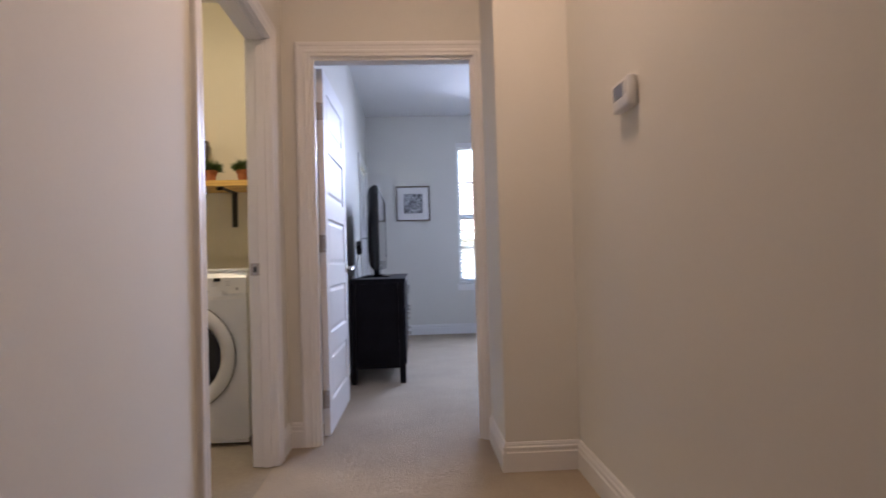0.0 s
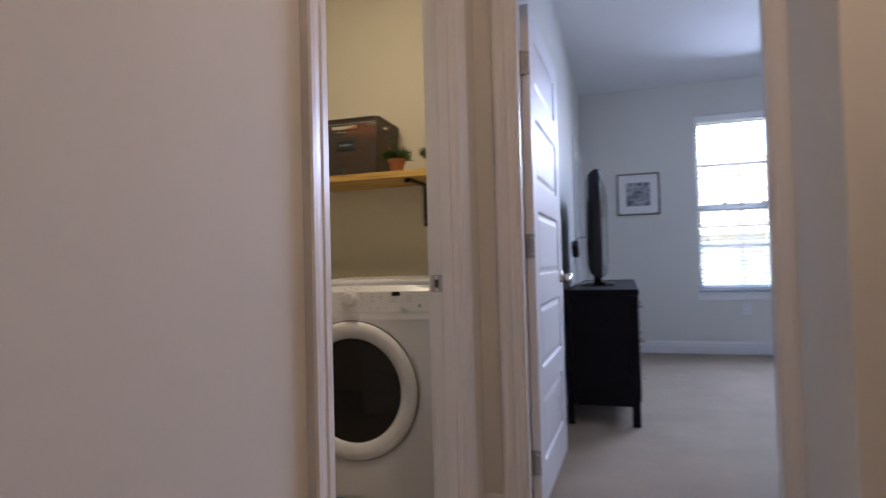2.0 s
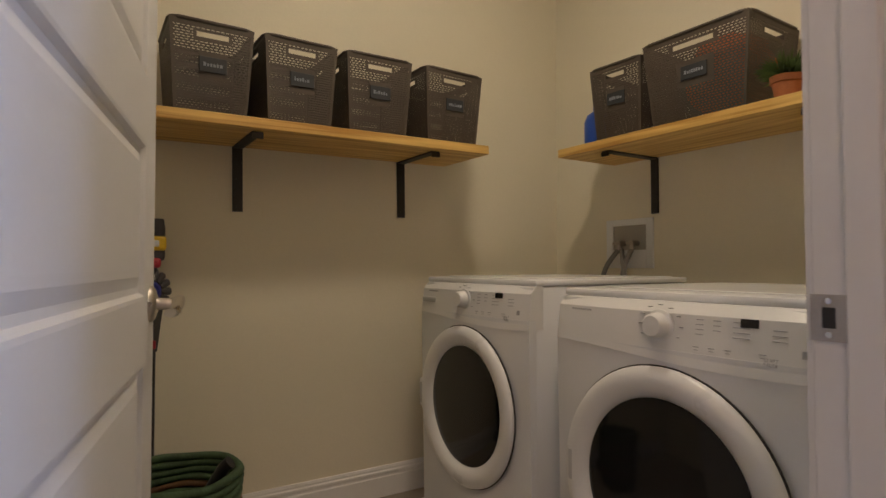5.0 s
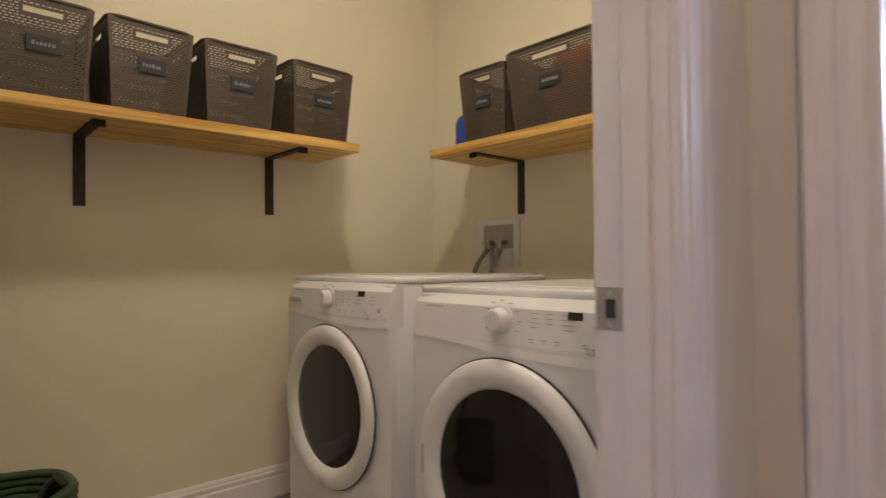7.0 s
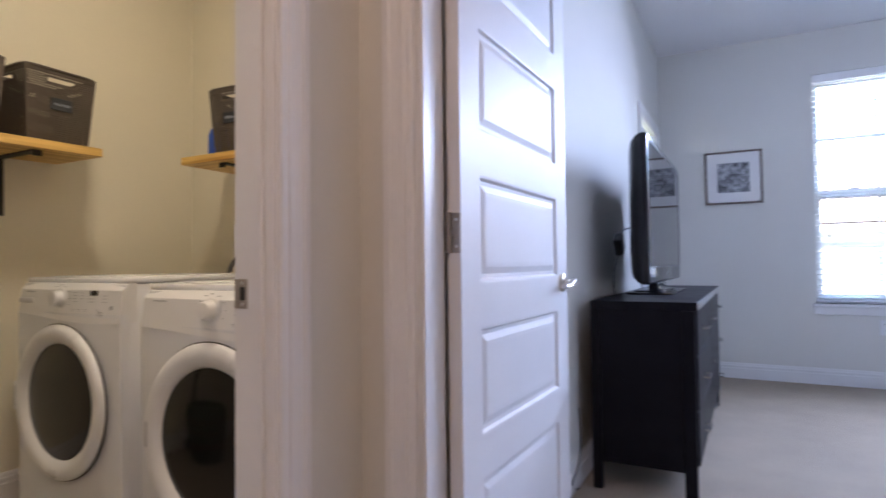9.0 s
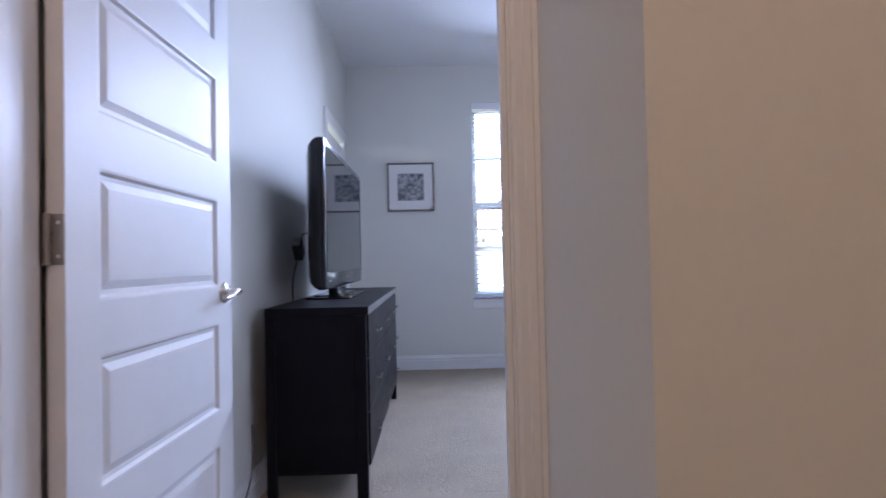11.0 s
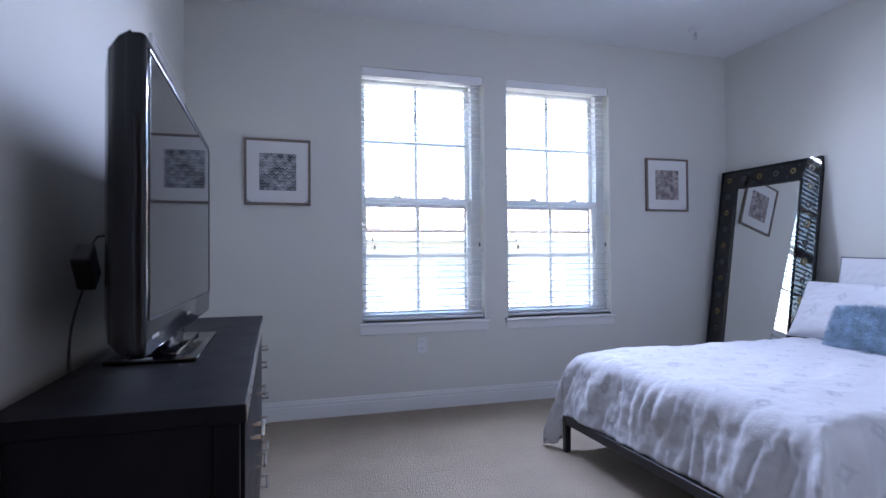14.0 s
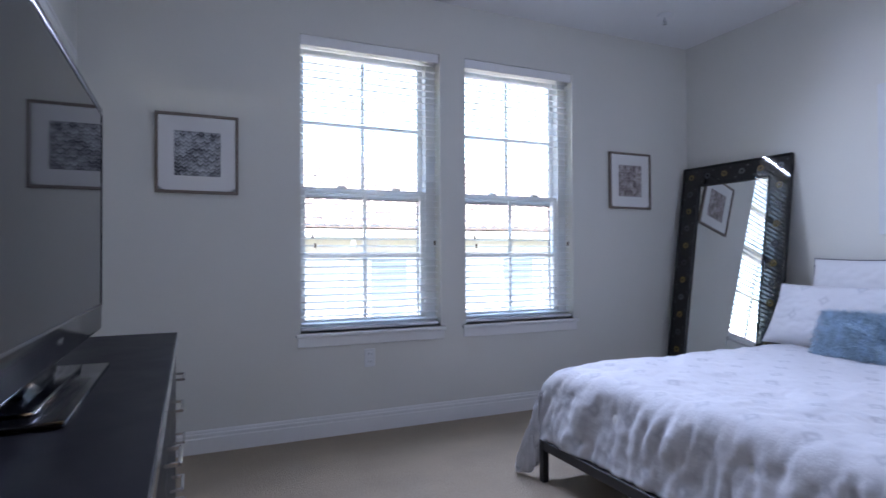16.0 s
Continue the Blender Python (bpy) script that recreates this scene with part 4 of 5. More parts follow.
for k in range(14):
    t = 2 * math.pi * k / 14
    c, s = math.cos(t), math.sin(t)
    part("cyclone_cone", rod(B(), (0.036 * c, -0.062, 0.915 + 0.036 * s), (0.07 * c, -0.03, 0.915 + 0.07 * s), 0.007, 10, 0.014), VACG, vac)
part("cyclone_housing", lathe(B(), [(0.0, -0.02), (0.05, -0.02), (0.07, -0.07), (0.0, -0.075)], 24, face), VACG, vac, "", 40)
bm = B()
bmesh.ops.create_cone(bm, cap_ends=True, segments=4, radius1=0.035, radius2=0.062, depth=0.16, matrix=Matrix.Translation((0, -0.02, 0.79)) @ pose(0, 0, 0, 0, 0, 45))
part("neck", bm, VACG, vac)
part("trigger_ring", box(B(), -0.02, 0.02, -0.055, -0.03, 0.72, 0.75, 0.006), VACR, vac)
part("wand", rod(B(), (0, -0.02, 0.1), (0, -0.02, 0.72), 0.0225, 20), TUBE, vac, "black tube", 40)
part("wand_print", box(B(), -0.006, 0.006, -0.0435, -0.041, 0.56, 0.64), INK, vac)
bm = box(B(), -0.12, 0.12, -0.08, 0.03, 0.0, 0.075, 0.025, 3)
part("floor_head", bm, VACG, vac)
vac.scale = (0.8, 1, 1)

# coiled laundry basket
cb = thing("laundry_basket", pose(-2.1, 2.365, 0.0), "round coiled rope laundry basket in dark green and brown", "basket")
for k in range(17):
    z = 0.012 + k * 0.0225
    r = 0.14 + 0.04 * math.sin(min(1, k / 16) * 1.5)
    bm = B()
    n = 48
    pts = [((r + 0.0015 * math.sin(9 * t + k)) * math.cos(t), (r + 0.0015 * math.cos(7 * t + k)) * math.sin(t), z + 0.003 * math.sin(5 * t + k)) for t in np.linspace(0, 2 * math.pi, n + 1)]
    tube(bm, pts, 0.0135, 8)
    part("coil", bm, WOVEN2 if k in (4, 5, 9, 12) else WOVEN, cb, "", 60)
part("basket_floor", rod(B(), (0, 0, 0.002), (0, 0, 0.014), 0.14, 32), WOVEN2, cb)
bm = tube(B(), [(0.02, -0.02, 0.12), (0.05, 0.06, 0.28), (0.09, 0.12, 0.40), (0.1, 0.135, 0.415)], 0.02, 10)
ob = part("hair_dryer_nozzle", bm, TUBE, None, "", 50)
ob.name = "vacuum_attachment"
ob.matrix_basis = pose(-2.1, 2.365, 0.0)
tagged(ob, "black vacuum attachment standing in the laundry basket", "attachment")

# ---- hall ----
ob = thing("wall_sensor", pose(HR, 1.975, 1.487, 0, 0, 90), "white wall thermostat on the hall wall", "thermostat")
part("back_plate", box(B(), -0.068, 0.068, 0.0, 0.006, -0.046, 0.046, 0.003), PLASTIC, ob)
part("thermostat_body", box(B(), -0.074, 0.074, 0.006, 0.036, -0.05, 0.05, 0.009, 3), PLASTIC, ob, "", 40)
part("screen", box(B(), -0.03, 0.056, 0.0355, 0.0372, -0.012, 0.036, 0.001, 1), LCDG, ob, "blue-grey liquid crystal screen")
part("button_row", box(B(), -0.058, -0.042, 0.0355, 0.038, -0.01, 0.034, 0.002, 1), SHADEG, ob)


# ---- bedroom ----
def dresser():
    x0, x1, y0, y1, h = -0.292, 0.145, 4.645, 6.485, 0.824
    root = thing("dresser", pose(x0, y0, 0), "long black-brown dresser with steel bar handles", "dresser")
    d, w = x1 - x0, y1 - y0
    part("top_panel", box(B(), 0, d, 0, w, h - 0.036, h, 0.002, 1), DRESSER, root)
    part("edge_strip", box(B(), d + 0.0004, d + 0.002, 0.002, w - 0.002, h - 0.033, h - 0.002), CHROME, root, "bright reflecting edge strip")
    for y in (0, w - 0.04):
        bm = box(B(), 0.0, 0.04, y, y + 0.04, 0, h - 0.0365, 0.002, 1)
        part("leg", bm, DRESSER, root)
        bm = box(B(), d - 0.06, d - 0.012, y, y + 0.04, 0, h - 0.0365, 0.002, 1)
        part("leg", bm, DRESSER, root)
        part("side_panel", box(B(), 0.041, d - 0.061, y + 0.008, y + 0.03, 0.12, h - 0.0365), DRESSER, root)
    part("back_panel", box(B(), 0.006, 0.014, 0.041, w - 0.041, 0.12, h - 0.037), DRESSER, root)
    part("bottom_panel", box(B(), 0.015, d - 0.03, 0.041, w - 0.041, 0.12, 0.14), DRESSER, root)
    part("divider", box(B(), 0.015, d - 0.025, w / 2 - 0.012, w / 2 + 0.012, 0.141, h - 0.037), DRESSER, root)
    zs = ((0.602, 0.797), (0.372, 0.598), (0.142, 0.368))
    for a, b in ((0.043, w / 2 - 0.002), (w / 2 + 0.002, w - 0.043)):
        for z0, z1 in zs:
            dr = part("drawer", box(B(), d - 0.024, d - 0.004, a, b, z0 + 0.002, z1 - 0.002, 0.002, 1), DRESSER, root)
            for c in (a + (b - a) * 0.25, a + (b - a) * 0.75):
                zc = (z0 + z1) / 2
                bm = B()
                for s in (-0.055, 0.055):
                    box(bm, d - 0.004, d + 0.026, c + s - 0.004, c + s + 0.004, zc - 0.004, zc + 0.004)
                box(bm, d + 0.022, d + 0.03, c - 0.059, c + 0.059, zc - 0.004, zc + 0.004, 0.001, 1)
                part("handle", bm, CHROME, dr, "chrome bar handle")
    return h


DT = dresser()


def television():
    y0, y1, z0, z1, xs = 4.84, 6.12, 0.888, 1.596, -0.066
    root = thing("television", pose(xs, (y0 + y1) / 2, DT), "black flat-screen television on its stand, switched off", "television")
    w, a, b = (y1 - y0) / 2, z0 - DT, z1 - DT
    bm = box(B(), -0.045, 0.0, -w, w, a, b, 0.012, 3)
    part("front_bezel", bm, TVB, root, "gloss black bezel", 35)
    bm = B()
    rings = []
    for x, k, kz in ((-0.03, 0.0, 0.0), (-0.055, 0.008, 0.012), (-0.08, 0.03, 0.035), (-0.098, 0.08, 0.08), (-0.104, 0.2, 0.15)):
        rings.append([bm.verts.new(v) for v in ((x, -w + k, a + kz), (x, w - k, a + kz), (x, w - k, b - kz), (x, -w + k, b - kz))])
    for p, q in zip(rings, rings[1:]):
        for k in range(4):
            bm.faces.new((p[k], p[(k + 1) % 4], q[(k + 1) % 4], q[k]))
    bm.faces.new(rings[-1])
    part("back_shell", bm, TVB, root, "", 40)
    part("screen", box(B(), -0.002, 0.0012, -w + 0.032, w - 0.032, a + 0.085, b - 0.032), TVS, root, "dark glossy screen")
    bm = B()
    for q in ((-w + 0.027, -w + 0.032, a + 0.08, b - 0.027), (w - 0.032, w - 0.027, a + 0.08, b - 0.027)):
        box(bm, -0.002, 0.0035, q[0], q[1], q[2], q[3])
    for q in ((a + 0.08, a + 0.085), (b - 0.032, b - 0.027)):
        box(bm, -0.002, 0.0035, -w + 0.032, w - 0.032, q[0], q[1])
    part("screen_surround", bm, TUBE, root)
    bm = B()
    for k in range(5):
        box(bm, 0.0, 0.0012, -0.03 + 0.013 * k, -0.021 + 0.013 * k, a + 0.04, a + 0.052)
    part("maker_badge", bm, CHROME, root, "small plain silver badge")
    bm = B()
    for k in range(4):
        box(bm, 0.0, 0.0012, -w + 0.07 + 0.02 * k, -w + 0.082 + 0.02 * k, a + 0.035, a + 0.043)
    part("printed_legend", bm, SHADEG, root)
    part("neck", box(B(), -0.085, -0.03, -0.14, 0.14, 0.018, a + 0.05, 0.01), TVB, root, "", 40)
    bm = box(B(), -0.17, 0.06, -0.30, 0.30, 0.0, 0.012, 0.004)
    box(bm, -0.14, 0.005, -0.25, 0.25, 0.012, 0.02, 0.004)
    part("stand_base", bm, TVB, root, "gloss black stand base", 40)

    # adapter hung behind the set on its own lead
    bm = box(B(), -0.022, 0.022, -0.034, 0.034, -0.05, 0.05, 0.006)
    bmesh.ops.transform(bm, matrix=pose(-0.19, -0.36, 0.262, 38, 0, 0), verts=bm.verts)
    ad = part("power_adapter", bm, PLUGM, root, "black power adapter hanging on its lead")
    pts = [(-0.19, -0.345, 0.305), (-0.175, -0.32, 0.34), (-0.14, -0.28, 0.35), (-0.092, -0.25, 0.33)]
    part("cable", tube(B(), pts, 0.003, 8), PLUGM, ad, "", 50)
    pts = [(-0.19 - 0.02 * math.sin(u * 3), -0.375 - 0.1 * u * u, 0.215 - 0.205 * u) for u in np.linspace(0, 1, 14)]
    part("cable", tube(B(), pts, 0.003, 8), PLUGM, ad, "", 50)


television()
bm = tube(B(), [(BX + 0.03 + 0.02 * math.sin(u * 6), 4.60 - 0.10 * math.sin(u * 3.1), 0.005 + 0.35 * (1 - u) ** 2) for u in np.linspace(0, 1, 16)], 0.003, 6)
ob = part("cable", bm, PLUGM, None, "", 50)
tagged(ob, "thin black cable drooping to the carpet beside the dresser", "cable")


def picture(x0, x1, z0, z1, art, label):
    root = thing("framed_picture", pose((x0 + x1) / 2, FY, (z0 + z1) / 2), label, "picture", "framed scale prints")
    w, h, f = (x1 - x0) / 2, (z1 - z0) / 2, 0.016
    for nm, q in (("frame_rail", (-w, w, h - f, h)), ("frame_rail", (-w, w, -h, -h + f)), ("frame_stile", (-w, -w + f, -h + f, h - f)), ("frame_stile", (w - f, w, -h + f, h - f))):
        part(nm, box(B(), q[0], q[1], -0.026, -0.001, q[2], q[3], 0.0015, 1), PFRAME, root)
    a = 0.56
    bm = B()
    for q in ((-w + f, w - f, a * h, h - f), (-w + f, w - f, -h + f, -a * h), (-w + f, -a * w, -a * h, a * h), (a * w, w - f, -a * h, a * h)):
        box(bm, q[0], q[1], -0.016, -0.012, q[2], q[3])
    part("mat", bm, MATB, root, "white mat board")
    part("print", box(B(), -a * w, a * w, -0.0125, -0.011, -a * h, a * h), art, root, "print of overlapping grey scales")
    for s in (-1, 1):
        bm = B()
        v = [bm.verts.new(p) for p in ((s * (w - f), -0.0165, -h + f), (s * (w - f - 0.035), -0.0165, -h + f), (s * (w - f), -0.0165, -h + f + 0.02))]
        bm.faces.new(v)
        bmesh.ops.solidify(bm, geom=bm.faces[:], thickness=0.0008)
        part("corner_tab", bm, SHADEG, root)


picture(0.01, 0.449, 1.482, 1.936, ARTA, "framed grey scale print with a wide white mat")
picture(3.19, 3.607, 1.488, 1.934, ARTB, "framed mauve-grey scale print with a wide white mat")

# outlet under the window
ob = thing("wall_outlet", pose(1.247, FY, 0.468), "white double wall outlet under the window", "outlet")
part("cover_plate", box(B(), -0.036, 0.036, -0.006, 0, -0.058, 0.058, 0.003), PLASTIC, ob)
for z in (-0.025, 0.025):
    s = part("socket", box(B(), -0.017, 0.017, -0.0075, -0.005, z - 0.014, z + 0.014, 0.003), PLASTIC, ob)
    bm = box(B(), -0.009, -0.006, -0.0079, -0.007, z - 0.004, z + 0.006)
    box(bm, 0.006, 0.009, -0.0079, -0.007, z - 0.004, z + 0.006)
    part("slot", bm, SEAM, s)

# ceiling sprinkler
ob = thing("sprinkler", pose(3.34, 7.12, H), "small chrome fire sprinkler on the ceiling", "sprinkler")
part("escutcheon", lathe(B(), [(0.055, 0.0), (0.053, -0.006), (0.03, -0.016), (0.0, -0.017)], 28), PLASTIC, ob, "", 40)
bm = rod(B(), (0, 0, -0.05), (0, 0, -0.01), 0.008, 12)
for s in (-1, 1):
    tube(bm, [(s * 0.006, 0, -0.03), (s * 0.016, 0, -0.045), (s * 0.006, 0, -0.062)], 0.003, 6)
rod(bm, (0, 0, -0.066), (0, 0, -0.063), 0.016, 16)
part("sprinkler_head", bm, CHROME, ob, "", 40)


# leaning floor mirror: local x across, z up the frame, y out of the glass
def floor_mirror():
    top_l, top_r = Vector((3.95, 7.525, 1.822)), Vector((4.016, 6.635, 1.81))
    across = (top_r - top_l)
    across.z = 0
    width = across.length
    ax = across.normalized()
    out = Vector((0, 0, 1)).cross(ax).normalized()
    if out.x > 0:
        out = -out
    foot = (top_l + top_r) / 2 + out * 0.27
    foot.z = 0.0
    up = ((top_l + top_r) / 2 - foot).normalized()
    height = ((top_l + top_r) / 2 - foot).length
    nrm = ax.cross(up).normalized()
    if nrm.dot(out) < 0:
        nrm = -nrm
    m = Matrix((ax, nrm, up)).transposed().to_4x4()
    m.translation = foot + up * 0.012
    root = thing("floor_mirror", m, "tall mirror in black flower-painted frame leaning on the wall", "mirror")
    w, f = width / 2, 0.16
    for nm, q in (("frame_stile", (-w, -w + f, 0, height)), ("frame_stile", (w - f, w, 0, height)), ("frame_rail", (-w + f, w - f, 0, f)), ("frame_rail", (-w + f, w - f, height - f, height))):
        part(nm, box(B(), q[0], q[1], -0.03, 0.0, q[2], q[3], 0.003, 1), MFRAME, root)
    bm = B()
    e = 0.012
    for q in ((-w, -w + e, 0, height), (w - e, w, 0, height), (-w + e, w - e, 0, e), (-w + e, w - e, height - e, height),
              (-w + f - e, -w + f, f - e, height - f + e), (w - f, w - f + e, f - e, height - f + e), (-w + f, w - f, f - e, f), (-w + f, w - f, height - f, height - f + e)):
        box(bm, q[0], q[1], -0.001, 0.012, q[2], q[3], 0.003, 1)
    part("frame_moulding", bm, MFRAME, root)
    part("mirror_glass", box(B(), -w + f + 0.0005, w - f - 0.0005, -0.02, -0.006, f + 0.0005, height - f - 0.0005), MIRROR, root, "silvered glass")
    spots = []
    n = 13
    for k in range(n):
        z = f / 2 + (height - f) * k / (n - 1)
        spots += [(-w + f / 2, z, k), (w - f / 2, z, k + 1)]
    for k in range(1, 5):
        spots += [(-w + f / 2 + (2 * w - f) * k / 5, height - f / 2, k), (-w + f / 2 + (2 * w - f) * k / 5, f / 2, k)]
    for x, z, k in spots:
        bm = B()
        petals = 8
        ring = [bm.verts.new((x + (0.029 if j % 2 == 0 else 0.019) * math.cos(math.pi * j / petals), 0.0008, z + (0.029 if j % 2 == 0 else 0.019) * math.sin(math.pi * j / petals))) for j in range(2 * petals)]
        inner = [bm.verts.new((x + 0.011 * math.cos(math.pi * j / petals), 0.0014, z + 0.011 * math.sin(math.pi * j / petals))) for j in range(2 * petals)]
        for j in range(2 * petals):
            q = (j + 1) % (2 * petals)
            bm.faces.new((ring[j], ring[q], inner[q], inner[j]))
        part("painted_flower", bm, GOLD if k % 2 == 0 else GREYFL, root)
        for sx, sz in ((-1, -1), (1, 1)):
            part("painted_dot", rod(B(), (x + sx * 0.048, 0.0002, z + sz * 0.04), (x + sx * 0.048, 0.001, z + sz * 0.04), 0.006, 8), GREYFL, root)


floor_mirror()

# ---- bed ----
BX0, BX1, BY0, BY1 = 1.775, 3.93, 4.86, 6.425
bed = thing("bed_frame", pose(BX0, BY0, 0), "black steel bed frame with a curved tube headboard", "bed")
L, W = BX1 - BX0, BY1 - BY0
for x in (0.0, L - 0.04):
    for y in (0.0, W - 0.035):
        part("leg", box(B(), x, x + 0.035, y, y + 0.035, 0, 0.205, 0.003, 1), BEDM, bed)
part("foot_rail", box(B(), 0.0, 0.03, 0.036, W - 0.036, 0.16, 0.208, 0.003, 1), BEDM, bed)
for y in (0.002, W - 0.032):
    part("side_rail", box(B(), 0.036, L - 0.041, y, y + 0.03, 0.16, 0.208, 0.003, 1), BEDM, bed)
for k in range(9):
    x = 0.15 + (L - 0.35) * k / 8
    part("slat", box(B(), x, x + 0.05, 0.034, W - 0.034, 0.19, 0.205), BEDM, bed)
pts = [(L - 0.02, 0.02, 0.1), (L - 0.02, 0.02, 0.7)] + [(L - 0.02, W / 2 - (W / 2 - 0.02) * math.cos(math.pi * u), 0.86 + 0.13 * math.sin(math.pi * u) ** 0.5) for u in np.linspace(0, 1, 24)] + [(L - 0.02, W - 0.02, 0.7), (L - 0.02, W - 0.02, 0.1)]
part("headboard_tube", tube(B(), pts, 0.016, 12), BEDM, bed, "curved black tube", 50)
for k in range(1, 7):
    y = 0.02 + (W - 0.04) * k / 7
    part("headboard_bar", rod(B(), (L - 0.02, y, 0.2), (L - 0.02, y, 0.84 + 0.12 * math.sin(math.acos(max(-1, min(1, (W / 2 - y) / (W / 2 - 0.02)))))), 0.008, 10), BEDM, bed)
part_m = box(B(), BX0 + 0.05, BX1 - 0.05, BY0 + 0.04, BY1 - 0.04, 0.209, 0.47, 0.05, 4)
tagged(part("mattress", part_m, MATTR, None, "", 50), "white mattress on the black bed frame", "mattress")


def comforter():
    """A quilt draped over the mattress: flat on top, rounded over the foot and both sides, with gathers in the hanging parts."""
    x0, x1, y0, y1, top = BX0 + 0.035, 3.86, BY0 - 0.02, BY1 + 0.0, 0.578
    r, nu, nv = 0.10, 190, 190
    drop_f, drop_s = 0.315, 0.40
    lu = (x1 - x0) + drop_f
    lv = (y1 - y0) + 2 * drop_s
    bm = B()
    uvl = bm.loops.layers.uv.new("print")
    grid, uvs = [], []

    def fold(s, edge, sign, drop):
        """Arc length past the edge turned into (outwards, downwards)."""
        arc = r * math.pi / 2
        if s <= 0:
            return s, 0.0
        if s < arc:
            a = s / r
            return r * math.sin(a), r * (1 - math.cos(a))
        return r + 0.10 * (s - arc), r + (s - arc) * 0.985
    for i in range(nu + 1):
        s = -drop_f + lu * i / nu
        row, ur = [], []
        for j in range(nv + 1):
            t = -drop_s + lv * j / nv
            fx, dx = fold(-(s) + r, x0, -1, drop_f) if s < r else (r - s, 0.0)
            px = x0 + r - fx if s < r else x0 + s
            wid = y1 - y0
            if t < r:
                fy, dy = fold(r - t, y0, -1, drop_s)
                py = y0 + r - fy
            elif t > wid - r:
                fy, dy = fold(t - (wid - r), y1, 1, drop_s)
                py = y1 - r + fy
            else:
                py, dy = y0 + t, 0.0
            hang = max(dx, dy)
            both = min(dx, dy)
            z = top - max(dx, dy) - 0.25 * both
            k = min(1.0, hang / 0.12)
            g = noise.noise(Vector((s * 3.1, t * 5.0, 1.7))) if dx >= dy else noise.noise(Vector((s * 10.0, t * 2.1, 4.2)))
            g2 = noise.noise(Vector((s * 7, t * 7, 9.1)))
            wr = noise.noise(Vector((s * 5.0, t * 13.0 + s * 3.0, 2.2))) if dx >= dy else noise.noise(Vector((s * 22.0, t * 3.0, 5.5)))
            puff = 0.02 * noise.noise(Vector((s * 2.4, t * 2.4, 0.3))) + 0.01 * g2 + 0.006 * noise.noise(Vector((s * 19, t * 19, 3))) + 0.0035 * noise.noise(Vector((s * 38, t * 30, 8)))
            z += puff * (1 - 0.6 * k)
            if dx >= dy:
                px -= k * (0.026 * g + 0.028 * (abs(wr) - 0.2) + 0.012 * g2 + 0.012 * noise.noise(Vector((s * 6.0, t * 32.0 + s * 7.0, 7.7))) + 0.007 * noise.noise(Vector((s * 26.0, t * 30.0, 3.7)))) + 0.03 * both
            else:
                py += (1 if t > wid / 2 else -1) * k * (0.036 * g + 0.026 * (abs(wr) - 0.2) + 0.014 * g2)
            if both > 0.02:
                px -= 0.2 * both
                py += (1 if t > wid / 2 else -1) * 0.3 * both
                z -= 0.35 * both
            ease = 0.05 * max(0.0, 0.35 - s) if dx == 0 else 0.0175
            z -= ease * 0.6
            row.append(bm.verts.new((px, py, max(z, 0.035))))
            ur.append((s, t))
        grid.append(row)
        uvs.append(ur)
    for i in range(nu):
        for j in range(nv):
            f = bm.faces.new((grid[i][j], grid[i + 1][j], grid[i + 1][j + 1], grid[i][j + 1]))
            for lp, (a, b) in zip(f.loops, ((i, j), (i + 1, j), (i + 1, j + 1), (i, j + 1))):
                lp[uvl].uv = uvs[a][b]
    ob = part("comforter", bm, COMF, None, "", 80)
    sol = ob.modifiers.new("thickness", "SOLIDIFY")
    sol.thickness, sol.offset = 0.022, -1
    return tagged(ob, "white quilted comforter with pale grey diamonds, draped over the bed", "comforter")


comforter()


